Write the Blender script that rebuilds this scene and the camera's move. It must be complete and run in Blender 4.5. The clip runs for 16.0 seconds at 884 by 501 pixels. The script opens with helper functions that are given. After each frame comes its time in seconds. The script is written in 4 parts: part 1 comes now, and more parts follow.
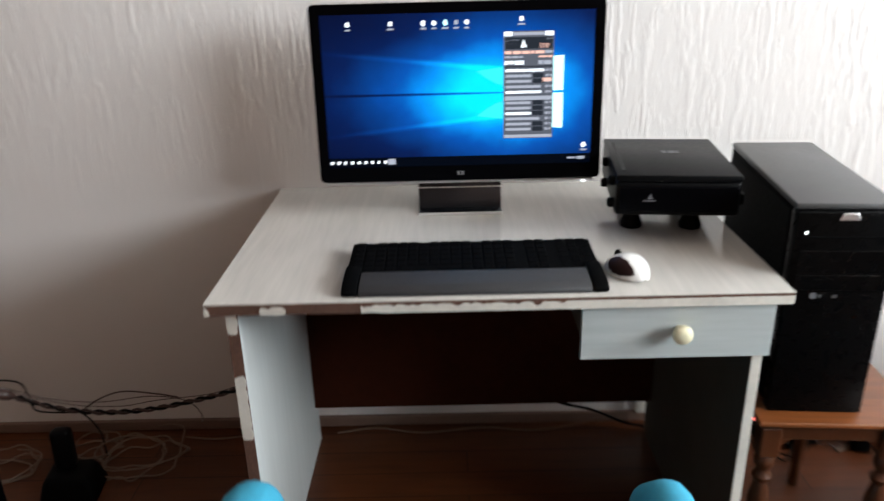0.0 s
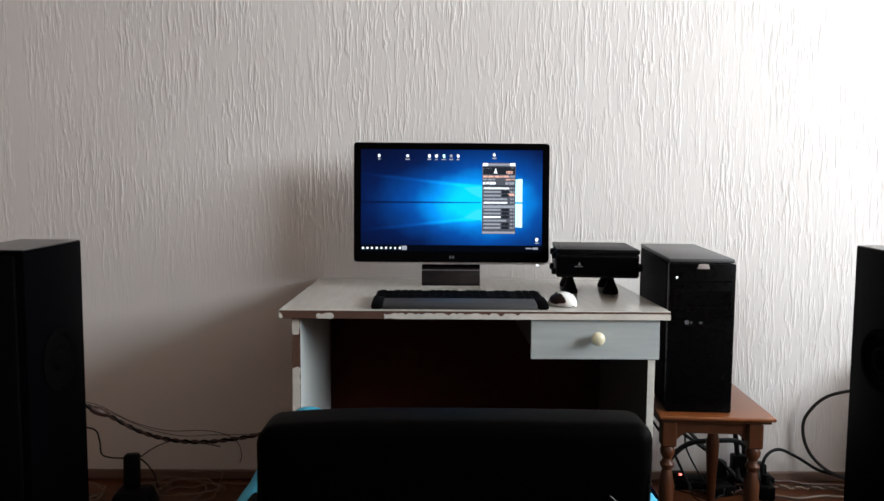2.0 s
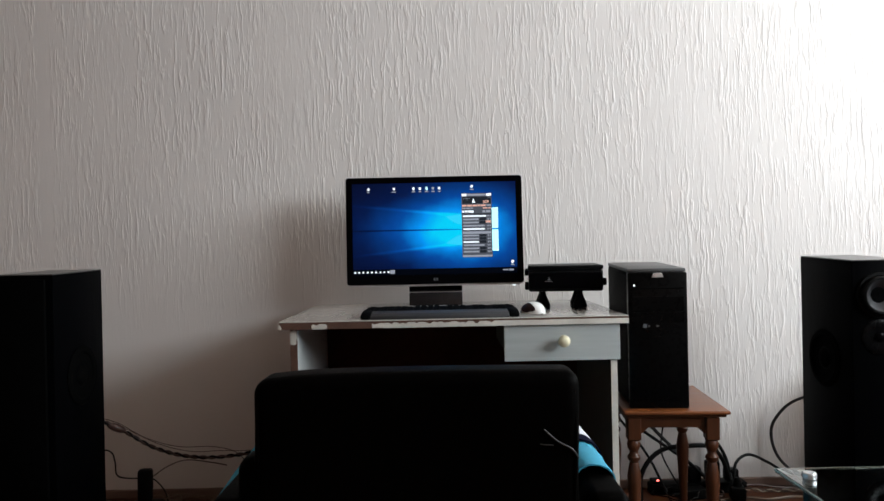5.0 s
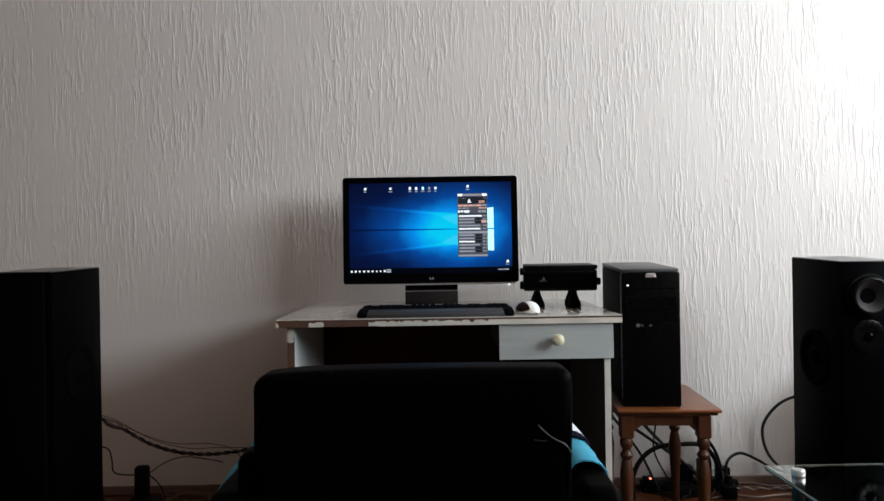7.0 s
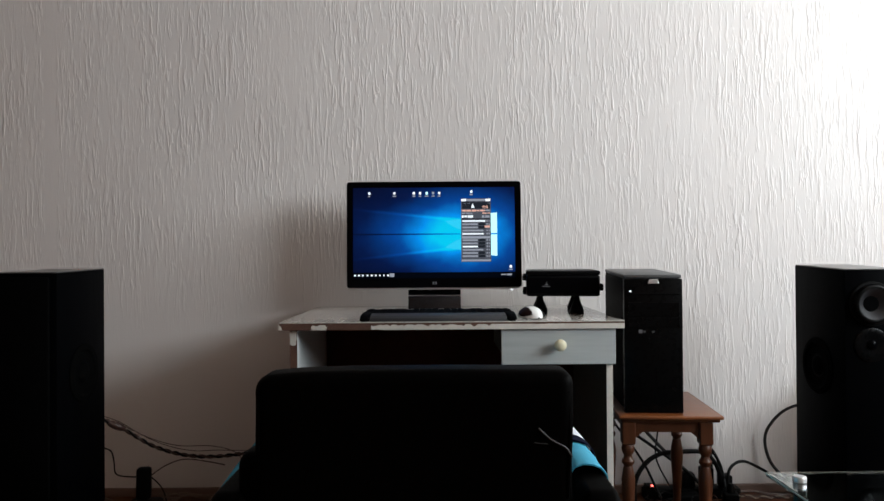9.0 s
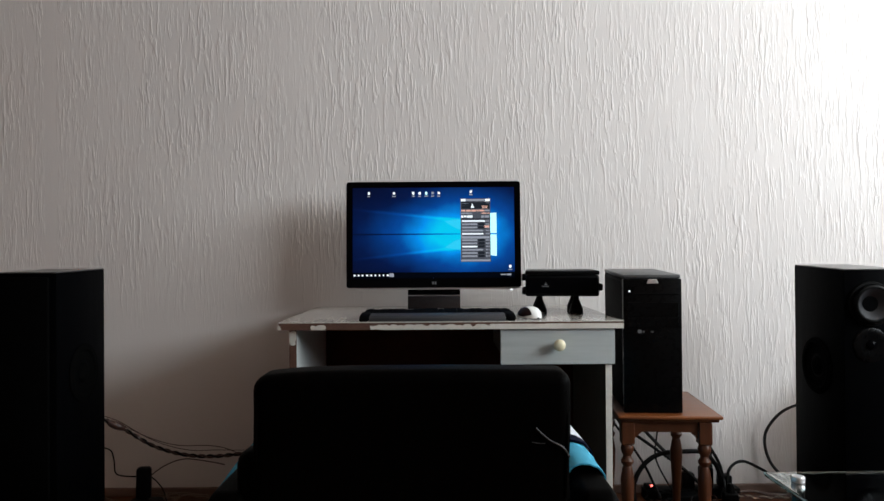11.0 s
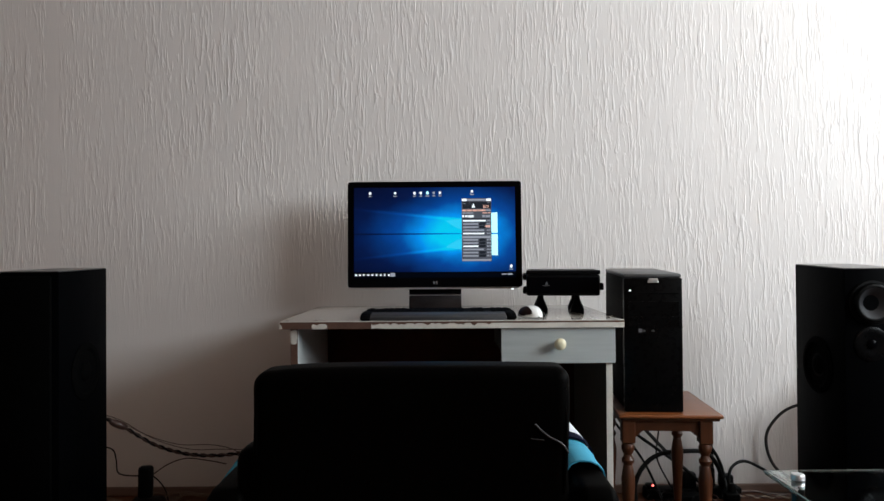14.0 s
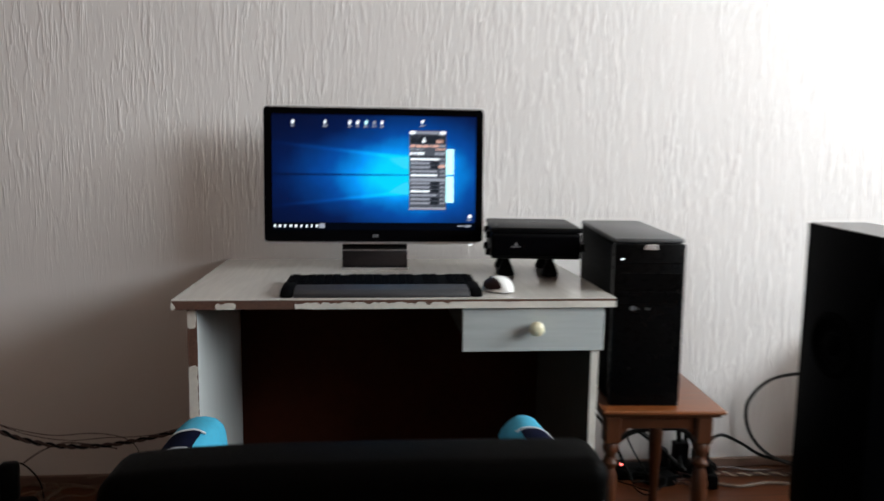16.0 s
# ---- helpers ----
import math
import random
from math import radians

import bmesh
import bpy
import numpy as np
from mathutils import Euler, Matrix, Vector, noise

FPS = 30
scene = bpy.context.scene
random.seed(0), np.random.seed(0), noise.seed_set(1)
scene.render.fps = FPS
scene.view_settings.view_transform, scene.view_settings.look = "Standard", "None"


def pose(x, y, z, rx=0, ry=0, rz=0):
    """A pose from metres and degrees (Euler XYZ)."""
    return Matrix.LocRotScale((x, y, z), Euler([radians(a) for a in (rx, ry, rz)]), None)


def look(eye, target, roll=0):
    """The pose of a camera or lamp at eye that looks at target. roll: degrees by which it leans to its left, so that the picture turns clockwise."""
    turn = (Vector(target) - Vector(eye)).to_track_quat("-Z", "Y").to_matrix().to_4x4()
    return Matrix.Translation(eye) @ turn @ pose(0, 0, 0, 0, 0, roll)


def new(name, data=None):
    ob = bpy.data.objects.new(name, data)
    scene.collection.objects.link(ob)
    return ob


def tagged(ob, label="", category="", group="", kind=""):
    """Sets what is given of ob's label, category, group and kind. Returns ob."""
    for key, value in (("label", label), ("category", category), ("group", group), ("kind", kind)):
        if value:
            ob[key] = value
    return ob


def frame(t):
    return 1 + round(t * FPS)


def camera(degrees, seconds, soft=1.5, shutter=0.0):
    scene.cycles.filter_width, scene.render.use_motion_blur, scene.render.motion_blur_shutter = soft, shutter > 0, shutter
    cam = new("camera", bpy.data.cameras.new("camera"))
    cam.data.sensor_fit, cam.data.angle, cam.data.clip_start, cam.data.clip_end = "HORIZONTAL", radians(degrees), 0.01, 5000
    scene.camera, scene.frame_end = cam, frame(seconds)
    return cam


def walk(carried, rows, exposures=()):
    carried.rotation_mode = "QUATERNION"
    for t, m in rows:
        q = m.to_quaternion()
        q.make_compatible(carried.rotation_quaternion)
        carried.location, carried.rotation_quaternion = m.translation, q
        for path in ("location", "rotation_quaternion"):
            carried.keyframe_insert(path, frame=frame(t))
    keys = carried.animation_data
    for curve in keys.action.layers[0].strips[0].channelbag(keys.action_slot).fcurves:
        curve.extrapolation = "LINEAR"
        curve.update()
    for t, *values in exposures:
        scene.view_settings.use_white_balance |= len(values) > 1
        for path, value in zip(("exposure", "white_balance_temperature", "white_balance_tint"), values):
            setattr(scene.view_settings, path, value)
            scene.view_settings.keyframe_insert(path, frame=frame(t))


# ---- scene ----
cam = camera(61.5, 16.0, shutter=0.8)
PATH = [
    (0, (-0.038, -0.056, 1.255), (-0.055, 1.802, 0.515), -1.5),
    (0.1, (-0.014, -0.072, 1.191), (-0.09, 1.81, 0.52), -1.4),
    (0.3, (-0.012, -0.092, 1.11), (-0.126, 1.813, 0.512), -1.4),
    (0.5, (-0.054, -0.186, 1.044), (-0.124, 1.758, 0.58), -0.7),
    (0.6, (-0.053, -0.238, 1.038), (-0.172, 1.713, 0.612), -0.2),
    (0.7, (-0.071, -0.33, 1.063), (-0.139, 1.626, 0.651), 0.8),
    (1, (-0.079, -0.475, 1.061), (-0.085, 1.489, 0.682), 0.9),
    (1.2, (-0.08, -0.586, 1.072), (-0.044, 1.395, 0.804), 1.0),
    (1.5, (-0.068, -0.688, 1.046), (-0.059, 1.297, 0.808), 1.3),
    (2, (-0.059, -0.799, 1.024), (-0.041, 1.194, 0.858), 0.4),
    (2.5, (-0.049, -0.87, 1.003), (-0.084, 1.124, 0.85), -0.3),
    (2.7, (-0.039, -0.906, 1.002), (-0.148, 1.088, 0.892), -1.9),
    (3, (-0.033, -0.942, 0.994), (-0.158, 1.053, 0.927), -1.9),
    (3.5, (-0.003, -0.996, 0.946), (-0.069, 1.002, 0.952), -0.5),
    (4, (0.012, -1.018, 0.926), (0.002, 0.982, 0.928), -1.7),
    (6.5, (0.017, -1.066, 0.906), (0.031, 0.934, 0.902), -0.3),
    (7, (0.013, -1.067, 0.912), (0.026, 0.933, 0.908), -0.9),
    (7.5, (0.017, -1.073, 0.911), (0.017, 0.927, 0.924), -0.9),
    (8, (0.018, -1.071, 0.905), (0.02, 0.929, 0.923), -0.6),
    (8.5, (0.019, -1.076, 0.909), (0.014, 0.924, 0.926), -0.4),
    (9, (0.016, -1.073, 0.904), (0.018, 0.927, 0.919), -0.4),
    (11.5, (0.023, -1.075, 0.904), (0.021, 0.925, 0.919), -0.4),
    (12, (0.023, -1.075, 0.901), (0.023, 0.925, 0.918), -0.4),
    (12.5, (0.023, -1.077, 0.904), (0.023, 0.923, 0.921), -0.4),
    (13, (0.025, -1.081, 0.902), (0.022, 0.919, 0.927), -0.5),
    (13.5, (0.026, -1.077, 0.903), (0.026, 0.923, 0.922), -0.7),
    (14, (0.028, -1.08, 0.895), (0.019, 0.919, 0.916), -0.4),
    (14.5, (0.024, -1.076, 0.896), (0.026, 0.924, 0.911), 0.2),
    (14.7, (0.004, -1.062, 0.908), (0.023, 0.938, 0.906), 1.1),
    (15, (0.008, -1.013, 0.904), (0.072, 0.984, 0.817), 0.1),
    (15.3, (-0.026, -0.897, 0.963), (0.093, 1.091, 0.779), -1.0),
    (15.5, (-0.018, -0.827, 0.99), (0.145, 1.156, 0.79), -1.0),
    (15.7, (-0.005, -0.741, 1.018), (0.201, 1.238, 0.814), -1.0),
    (16, (-0.02, -0.569, 1.028), (0.17, 1.406, 0.783), 0.7),
]
EXPOSURES = [(0.0, 0.54), (0.5, 0.67), (1.0, 0.60), (1.5, 0.42), (2.5, 0.14), (3.5, 0.14), (4.2, 0.05), (6.3, -0.17), (14.5, -0.17), (15.0, -0.22), (15.5, 0.06), (16.0, 0.04)]
walk(cam, [(t, look(eye, target, roll)) for t, eye, target, roll in PATH], EXPOSURES)

# ---- world and light ----
world = bpy.data.worlds.new("world")
scene.world = world
world.use_nodes = True
_n = world.node_tree.nodes
_sky = _n.new("ShaderNodeTexSky")
_sky.sky_type = "NISHITA"
_sky.sun_disc = False
_sky.sun_elevation, _sky.sun_rotation = radians(40), radians(200)
world.node_tree.links.new(_sky.outputs["Color"], _n["Background"].inputs["Color"])
_n["Background"].inputs["Strength"].default_value = 0.12

# plan of the room, metres
WALL_N, WALL_E, WALL_W, WALL_S, CEIL = 1.755, 3.20, -2.7, -3.0, 2.6
WIN_Y0, WIN_Y1, WIN_Z0, WIN_Z1 = -1.75, 1.60, 1.36, 2.50


def daylight():
    """The sky's light in the window's opening."""
    data = bpy.data.lights.new("window_daylight", "AREA")
    data.shape, data.size, data.size_y = "RECTANGLE", WIN_Y1 - WIN_Y0 - 0.1, WIN_Z1 - WIN_Z0 - 0.1
    data.energy, data.color = 204.0, (0.875, 0.956, 1.0)
    ob = new("window_daylight", data)
    y, z = (WIN_Y0 + WIN_Y1) / 2, (WIN_Z0 + WIN_Z1) / 2
    ob.matrix_world = look((WALL_E + 0.06, y, z), (0, y, z))
    sun = bpy.data.lights.new("sun", "SUN")
    sun.energy, sun.angle, sun.color = 0.6, radians(12), (1.0, 0.96, 0.9)
    ob = new("sun", sun)
    ob.matrix_world = look((0, -3, 6), (0.6, 0, 0))


daylight()

# ---- materials ----


def material(name, color, rough=0.5, metal=0.0, vary=0.12, scale=30.0, fine=0.0, bump=0.0, stretch=(1, 1, 1), coat=0.0, spec=0.5):
    """A surface with blotches at two scales and a fine relief. scale: blotches a metre; fine: strength of the grain in the colour."""
    m = bpy.data.materials.new(name)
    m.use_nodes = True
    nt = m.node_tree
    n, link = nt.nodes, nt.links.new
    bsdf = n["Principled BSDF"]
    bsdf.inputs["Metallic"].default_value = metal
    bsdf.inputs["Coat Weight"].default_value = coat
    bsdf.inputs["Coat Roughness"].default_value = 0.12
    bsdf.inputs["Specular IOR Level"].default_value = spec
    coord = n.new("ShaderNodeTexCoord")
    mapping = n.new("ShaderNodeMapping")
    mapping.inputs["Scale"].default_value = stretch
    link(coord.outputs["Object"], mapping.inputs["Vector"])
    big, small = n.new("ShaderNodeTexNoise"), n.new("ShaderNodeTexNoise")
    big.inputs["Scale"].default_value, big.inputs["Detail"].default_value = scale * 0.2, 4
    small.inputs["Scale"].default_value, small.inputs["Detail"].default_value = scale * 2.0, 6
    for t in (big, small):
        link(mapping.outputs["Vector"], t.inputs["Vector"])
    mix = n.new("ShaderNodeMix")
    mix.data_type = "FLOAT"
    mix.inputs[0].default_value = 0.35 + fine * 0.4
    link(big.outputs["Fac"], mix.inputs[2])
    link(small.outputs["Fac"], mix.inputs[3])
    ramp = n.new("ShaderNodeValToRGB")
    ramp.color_ramp.elements[0].position, ramp.color_ramp.elements[1].position = 0.3, 0.7
    ramp.color_ramp.elements[0].color = (*[c * (1 - vary) for c in color], 1)
    ramp.color_ramp.elements[1].color = (*[min(1, c * (1 + vary)) for c in color], 1)
    link(mix.outputs[0], ramp.inputs["Fac"])
    link(ramp.outputs["Color"], bsdf.inputs["Base Color"])
    span = n.new("ShaderNodeMapRange")
    span.inputs["To Min"].default_value, span.inputs["To Max"].default_value = max(0.02, rough * 0.8), min(1, rough * 1.2)
    link(small.outputs["Fac"], span.inputs["Value"])
    link(span.outputs["Result"], bsdf.inputs["Roughness"])
    if bump:
        b = n.new("ShaderNodeBump")
        b.inputs["Strength"].default_value, b.inputs["Distance"].default_value = 0.6, bump
        link(small.outputs["Fac"], b.inputs["Height"])
        link(b.outputs["Normal"], bsdf.inputs["Normal"])
    return m


def dribbled_wallpaper():
    """White painted relief wallpaper: ragged upright ridges that run and fade in patches."""
    m = bpy.data.materials.new("dribbled_wallpaper")
    m.use_nodes = True
    nt = m.node_tree
    n, link = nt.nodes, nt.links.new
    bsdf = n["Principled BSDF"]
    bsdf.inputs["Roughness"].default_value = 0.62
    bsdf.inputs["Specular IOR Level"].default_value = 0.3
    coord = n.new("ShaderNodeTexCoord")

    def layer(stretch, scale, detail, distortion):
        mp, t = n.new("ShaderNodeMapping"), n.new("ShaderNodeTexNoise")
        mp.inputs["Scale"].default_value = stretch
        t.inputs["Scale"].default_value, t.inputs["Detail"].default_value = scale, detail
        t.inputs["Distortion"].default_value = distortion
        link(coord.outputs["Object"], mp.inputs["Vector"])
        link(mp.outputs["Vector"], t.inputs["Vector"])
        return t.outputs["Fac"]

    def math_node(op, a, b):
        t = n.new("ShaderNodeMath")
        t.operation = op
        for i, v in enumerate((a, b)):
            if isinstance(v, (int, float)):
                t.inputs[i].default_value = v
            else:
                link(v, t.inputs[i])
        return t.outputs[0]

    def ramp(v, lo, hi):
        r = n.new("ShaderNodeMapRange")
        r.interpolation_type = "SMOOTHSTEP"
        r.inputs["From Min"].default_value, r.inputs["From Max"].default_value = lo, hi
        link(v, r.inputs["Value"])
        return r.outputs["Result"]

    ridges = ramp(layer((1, 1, 0.125), 104, 3, 0.50), 0.50, 0.68)
    runs = ramp(layer((1, 1, 0.15), 64, 3, 0.55), 0.51, 0.70)
    patch = ramp(layer((1, 1, 0.6), 4.5, 4, 0.3), 0.34, 0.62)
    grain = layer((1, 1, 0.5), 240, 3, 0.0)
    high = math_node("ADD", math_node("MULTIPLY", ridges, 0.70), math_node("MULTIPLY", runs, 0.75))
    high = math_node("MULTIPLY", high, math_node("ADD", math_node("MULTIPLY", patch, 0.7), 0.3))
    high = math_node("ADD", high, math_node("MULTIPLY", grain, 0.10))
    sep = n.new("ShaderNodeSeparateXYZ")
    link(coord.outputs["Object"], sep.inputs[0])
    seam = ramp(math_node("ABSOLUTE", math_node("ADD", sep.outputs["X"], 1.47), 0.0), 0.018, 0.034)
    high = math_node("MULTIPLY", high, math_node("ADD", math_node("MULTIPLY", seam, 0.9), 0.1))
    # relief weakened low beside the desk, as shade hides it; softer towards the west
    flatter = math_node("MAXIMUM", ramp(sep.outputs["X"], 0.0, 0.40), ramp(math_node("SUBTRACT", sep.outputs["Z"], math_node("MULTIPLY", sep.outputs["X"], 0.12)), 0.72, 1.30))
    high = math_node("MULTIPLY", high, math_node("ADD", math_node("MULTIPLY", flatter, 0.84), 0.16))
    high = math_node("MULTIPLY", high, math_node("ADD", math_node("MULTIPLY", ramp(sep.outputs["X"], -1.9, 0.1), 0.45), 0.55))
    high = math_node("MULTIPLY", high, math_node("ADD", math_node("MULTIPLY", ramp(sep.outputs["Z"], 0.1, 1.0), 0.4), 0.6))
    b = n.new("ShaderNodeBump")
    b.inputs["Strength"].default_value, b.inputs["Distance"].default_value = 0.75, 0.0025
    link(high, b.inputs["Height"])
    link(b.outputs["Normal"], bsdf.inputs["Normal"])
    tone = n.new("ShaderNodeValToRGB")
    tone.color_ramp.elements[0].color, tone.color_ramp.elements[1].color = (0.700, 0.655, 0.632, 1), (0.790, 0.752, 0.732, 1)
    link(layer((1, 1, 1), 2.3, 5, 0.0), tone.inputs["Fac"])
    link(tone.outputs["Color"], bsdf.inputs["Base Color"])
    return m


def boards_material():
    """Red-brown varnished floor boards that run along x."""
    m = material("varnished_boards", (0.098, 0.029, 0.010), 0.36, vary=0.35, scale=24, fine=0.6, bump=0.0006, stretch=(0.12, 1, 1), coat=0.08, spec=0.3)
    nt = m.node_tree
    n, link = nt.nodes, nt.links.new
    brick = n.new("ShaderNodeTexBrick")
    coord = n.new("ShaderNodeTexCoord")
    link(coord.outputs["Object"], brick.inputs["Vector"])
    brick.inputs["Scale"].default_value = 1.0
    brick.inputs["Brick Width"].default_value, brick.inputs["Row Height"].default_value = 1.7, 0.09
    brick.inputs["Mortar Size"].default_value = 0.0016
    brick.inputs["Color1"].default_value, brick.inputs["Color2"].default_value = (0.75, 0.72, 0.7, 1), (1.2, 1.15, 1.1, 1)
    brick.inputs["Mortar"].default_value = (0.25, 0.22, 0.2, 1)
    mul = n.new("ShaderNodeMix")
    mul.data_type, mul.blend_type = "RGBA", "MULTIPLY"
    mul.inputs[0].default_value = 1.0
    bsdf = n["Principled BSDF"]
    link(bsdf.inputs["Base Color"].links[0].from_socket, mul.inputs[6])
    link(brick.outputs["Color"], mul.inputs[7])
    link(mul.outputs[2], bsdf.inputs["Base Color"])
    return m


def glass(name, tint, rough=0.0):
    m = bpy.data.materials.new(name)
    m.use_nodes = True
    b = m.node_tree.nodes["Principled BSDF"]
    b.inputs["Base Color"].default_value = (*tint, 1)
    b.inputs["Transmission Weight"].default_value, b.inputs["Roughness"].default_value, b.inputs["IOR"].default_value = 1.0, rough, 1.5
    return m


def glow(name, color, strength):
    m = bpy.data.materials.new(name)
    m.use_nodes = True
    b = m.node_tree.nodes["Principled BSDF"]
    b.inputs["Base Color"].default_value = (0.002, 0.002, 0.002, 1)
    b.inputs["Emission Color"].default_value, b.inputs["Emission Strength"].default_value = (*color, 1), strength
    b.inputs["Roughness"].default_value = 0.4
    b.inputs["Specular IOR Level"].default_value = 0.01
    return m


SCREEN_W, SCREEN_H, LOGO_X = 0.566, 0.318, 0.130


def screen_material():
    """A lit desktop picture: deep blue, with light that fans out to one side from a bright window shape."""
    m = bpy.data.materials.new("lit_screen")
    m.use_nodes = True
    nt = m.node_tree
    n, link = nt.nodes, nt.links.new
    bsdf = n["Principled BSDF"]
    bsdf.inputs["Base Color"].default_value = (0.004, 0.004, 0.006, 1)
    bsdf.inputs["Roughness"].default_value = 0.3
    bsdf.inputs["Specular IOR Level"].default_value = 0.02
    coord, sep = n.new("ShaderNodeTexCoord"), n.new("ShaderNodeSeparateXYZ")
    link(coord.outputs["Object"], sep.inputs[0])

    def f(op, a, b=0.0, clamp=False):
        t = n.new("ShaderNodeMath")
        t.operation, t.use_clamp = op, clamp
        for i, v in enumerate((a, b)):
            if isinstance(v, (int, float)):
                t.inputs[i].default_value = v
            else:
                link(v, t.inputs[i])
        return t.outputs[0]

    x, z = sep.outputs["X"], sep.outputs["Z"]
    dx = f("SUBTRACT", x, LOGO_X - 0.02)
    left = f("MAXIMUM", f("MULTIPLY", dx, -1.0), 0.0)
    az = f("ABSOLUTE", f("ADD", z, 0.005))
    # broad halo round the window shape
    r2 = f("ADD", f("POWER", f("DIVIDE", f("ABSOLUTE", dx), 0.155), 2.0), f("POWER", f("DIVIDE", az, 0.105), 2.0))
    halo = f("DIVIDE", 1.0, f("ADD", 1.0, f("MULTIPLY", r2, f("ADD", 0.6, f("MULTIPLY", r2, 0.35)))))
    # fan of light to the left: brighter inside its two edges, fading with the distance
    edge = f("SUBTRACT", f("ADD", 0.046, f("MULTIPLY", left, 0.11)), az)
    inside = f("MULTIPLY", f("ADD", f("MULTIPLY", edge, 160.0), 0.5, ), 1.0, True)
    rim = f("SUBTRACT", 1.0, f("MULTIPLY", f("ABSOLUTE", edge), 130.0), True)
    rim = f("MAXIMUM", rim, 0.0)
    fade = f("POWER", 2.718, f("MULTIPLY", left, -7.5))
    isleft = f("GREATER_THAN", left, 0.001)
    fan = f("MULTIPLY", f("MULTIPLY", f("ADD", f("MULTIPLY", inside, 0.25), f("MULTIPLY", rim, 0.55)), fade), isleft)
    edge2 = f("SUBTRACT", f("ADD", 0.058, f("MULTIPLY", left, 0.25)), az)
    fan2 = f("MULTIPLY", f("MULTIPLY", f("MULTIPLY", f("ADD", f("MULTIPLY", edge2, 60.0), 0.5), 0.12, True), fade), isleft)
    seam = f("MULTIPLY", f("SUBTRACT", 1.0, f("MULTIPLY", az, 260.0), True), f("MULTIPLY", isleft, 0.75))
    total = f("ADD", f("ADD", f("MULTIPLY", halo, 0.82), fan), fan2)
    total = f("MULTIPLY", total, f("SUBTRACT", 1.0, seam))
    dust = n.new("ShaderNodeTexNoise")
    dust.inputs["Scale"].default_value, dust.inputs["Detail"].default_value = 14, 4
    link(coord.outputs["Object"], dust.inputs["Vector"])
    total = f("MULTIPLY", total, f("ADD", 0.75, f("MULTIPLY", dust.outputs["Fac"], 0.5)))
    ramp = n.new("ShaderNodeValToRGB")
    e = ramp.color_ramp.elements
    e[0].position, e[0].color = 0.0, (0.0, 0.001, 0.012, 1)
    e[1].position, e[1].color = 1.0, (0.0, 0.66, 1.0, 1)
    for p, c in ((0.12, (0.0, 0.008, 0.062, 1)), (0.35, (0.0, 0.065, 0.34, 1)), (0.65, (0.0, 0.30, 0.92, 1))):
        e.new(p).color = c
    link(total, ramp.inputs["Fac"])
    link(ramp.outputs["Color"], bsdf.inputs["Emission Color"])
    bsdf.inputs["Emission Strength"].default_value = 1.0
    return m


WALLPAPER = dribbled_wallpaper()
PLASTER = material("painted_plaster", (0.255, 0.165, 0.12), 0.8, vary=0.05, scale=12, bump=0.001)
CEILING_PAINT = material("ceiling_paint", (0.60, 0.53, 0.47), 0.85, vary=0.04, scale=12, bump=0.0008)
BOARDS = boards_material()
SKIRTING = material("painted_skirting", (0.17, 0.105, 0.08), 0.5, vary=0.18, scale=30, fine=0.5, bump=0.0005, stretch=(0.15, 1, 1))
WINDOW_PAINT = material("window_paint", (0.78, 0.78, 0.76), 0.4, vary=0.05, scale=20)
LAMINATE = material("pale_laminate", (0.54, 0.515, 0.48), 0.10, vary=0.10, scale=40, fine=0.5, bump=0.00006, stretch=(1, 0.08, 1))
LAMINATE_SIDE = material("pale_laminate_upright", (0.60, 0.62, 0.61), 0.34, vary=0.09, scale=40, fine=0.5, bump=0.0002, stretch=(1, 1, 0.08))
LAMINATE_DRAWER = material("pale_laminate_drawer", (0.43, 0.46, 0.455), 0.34, vary=0.10, scale=40, fine=0.5, bump=0.0002, stretch=(0.08, 1, 1))
EDGE_BAND = material("chipped_edge_band", (0.62, 0.58, 0.52), 0.5, vary=0.15, scale=60, bump=0.0004)
RAW_BOARD = material("raw_chipboard", (0.10, 0.046, 0.030), 0.85, vary=0.4, scale=160, fine=0.8, bump=0.0012)
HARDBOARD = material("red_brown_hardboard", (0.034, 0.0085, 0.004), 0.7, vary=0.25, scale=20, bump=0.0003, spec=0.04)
# desk parts away from the window, with their shade put into the colour
SHADED_PANEL = material("shaded_panel", (0.058, 0.046, 0.036), 0.7, vary=0.25, scale=20, bump=0.0003, spec=0.15)
CREAM = material("cream_plastic", (0.72, 0.66, 0.46), 0.3, vary=0.06, scale=60)
GLOSS_BLACK = material("gloss_black", (0.0015, 0.0015, 0.002), 0.16, vary=0.2, scale=15, spec=0.02)
SATIN_BLACK = material("satin_black", (0.0035, 0.0035, 0.004), 0.36, vary=0.25, scale=60, bump=0.0001, spec=0.07)
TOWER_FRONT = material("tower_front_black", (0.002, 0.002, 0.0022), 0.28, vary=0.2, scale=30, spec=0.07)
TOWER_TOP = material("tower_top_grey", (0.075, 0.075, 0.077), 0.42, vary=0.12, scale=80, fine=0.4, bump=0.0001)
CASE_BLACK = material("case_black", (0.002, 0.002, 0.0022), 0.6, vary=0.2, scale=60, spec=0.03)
KEY_BLACK = material("key_black", (0.0022, 0.0022, 0.0024), 0.7, vary=0.2, scale=90, spec=0.015)
PAD_GREY = material("wrist_pad_grey", (0.020, 0.020, 0.023), 0.6, vary=0.15, scale=120, bump=0.0003)
BRUSHED = material("brushed_metal", (0.055, 0.06, 0.072), 0.22, metal=0.9, vary=0.12, scale=70, fine=0.5, stretch=(0.05, 1, 1))
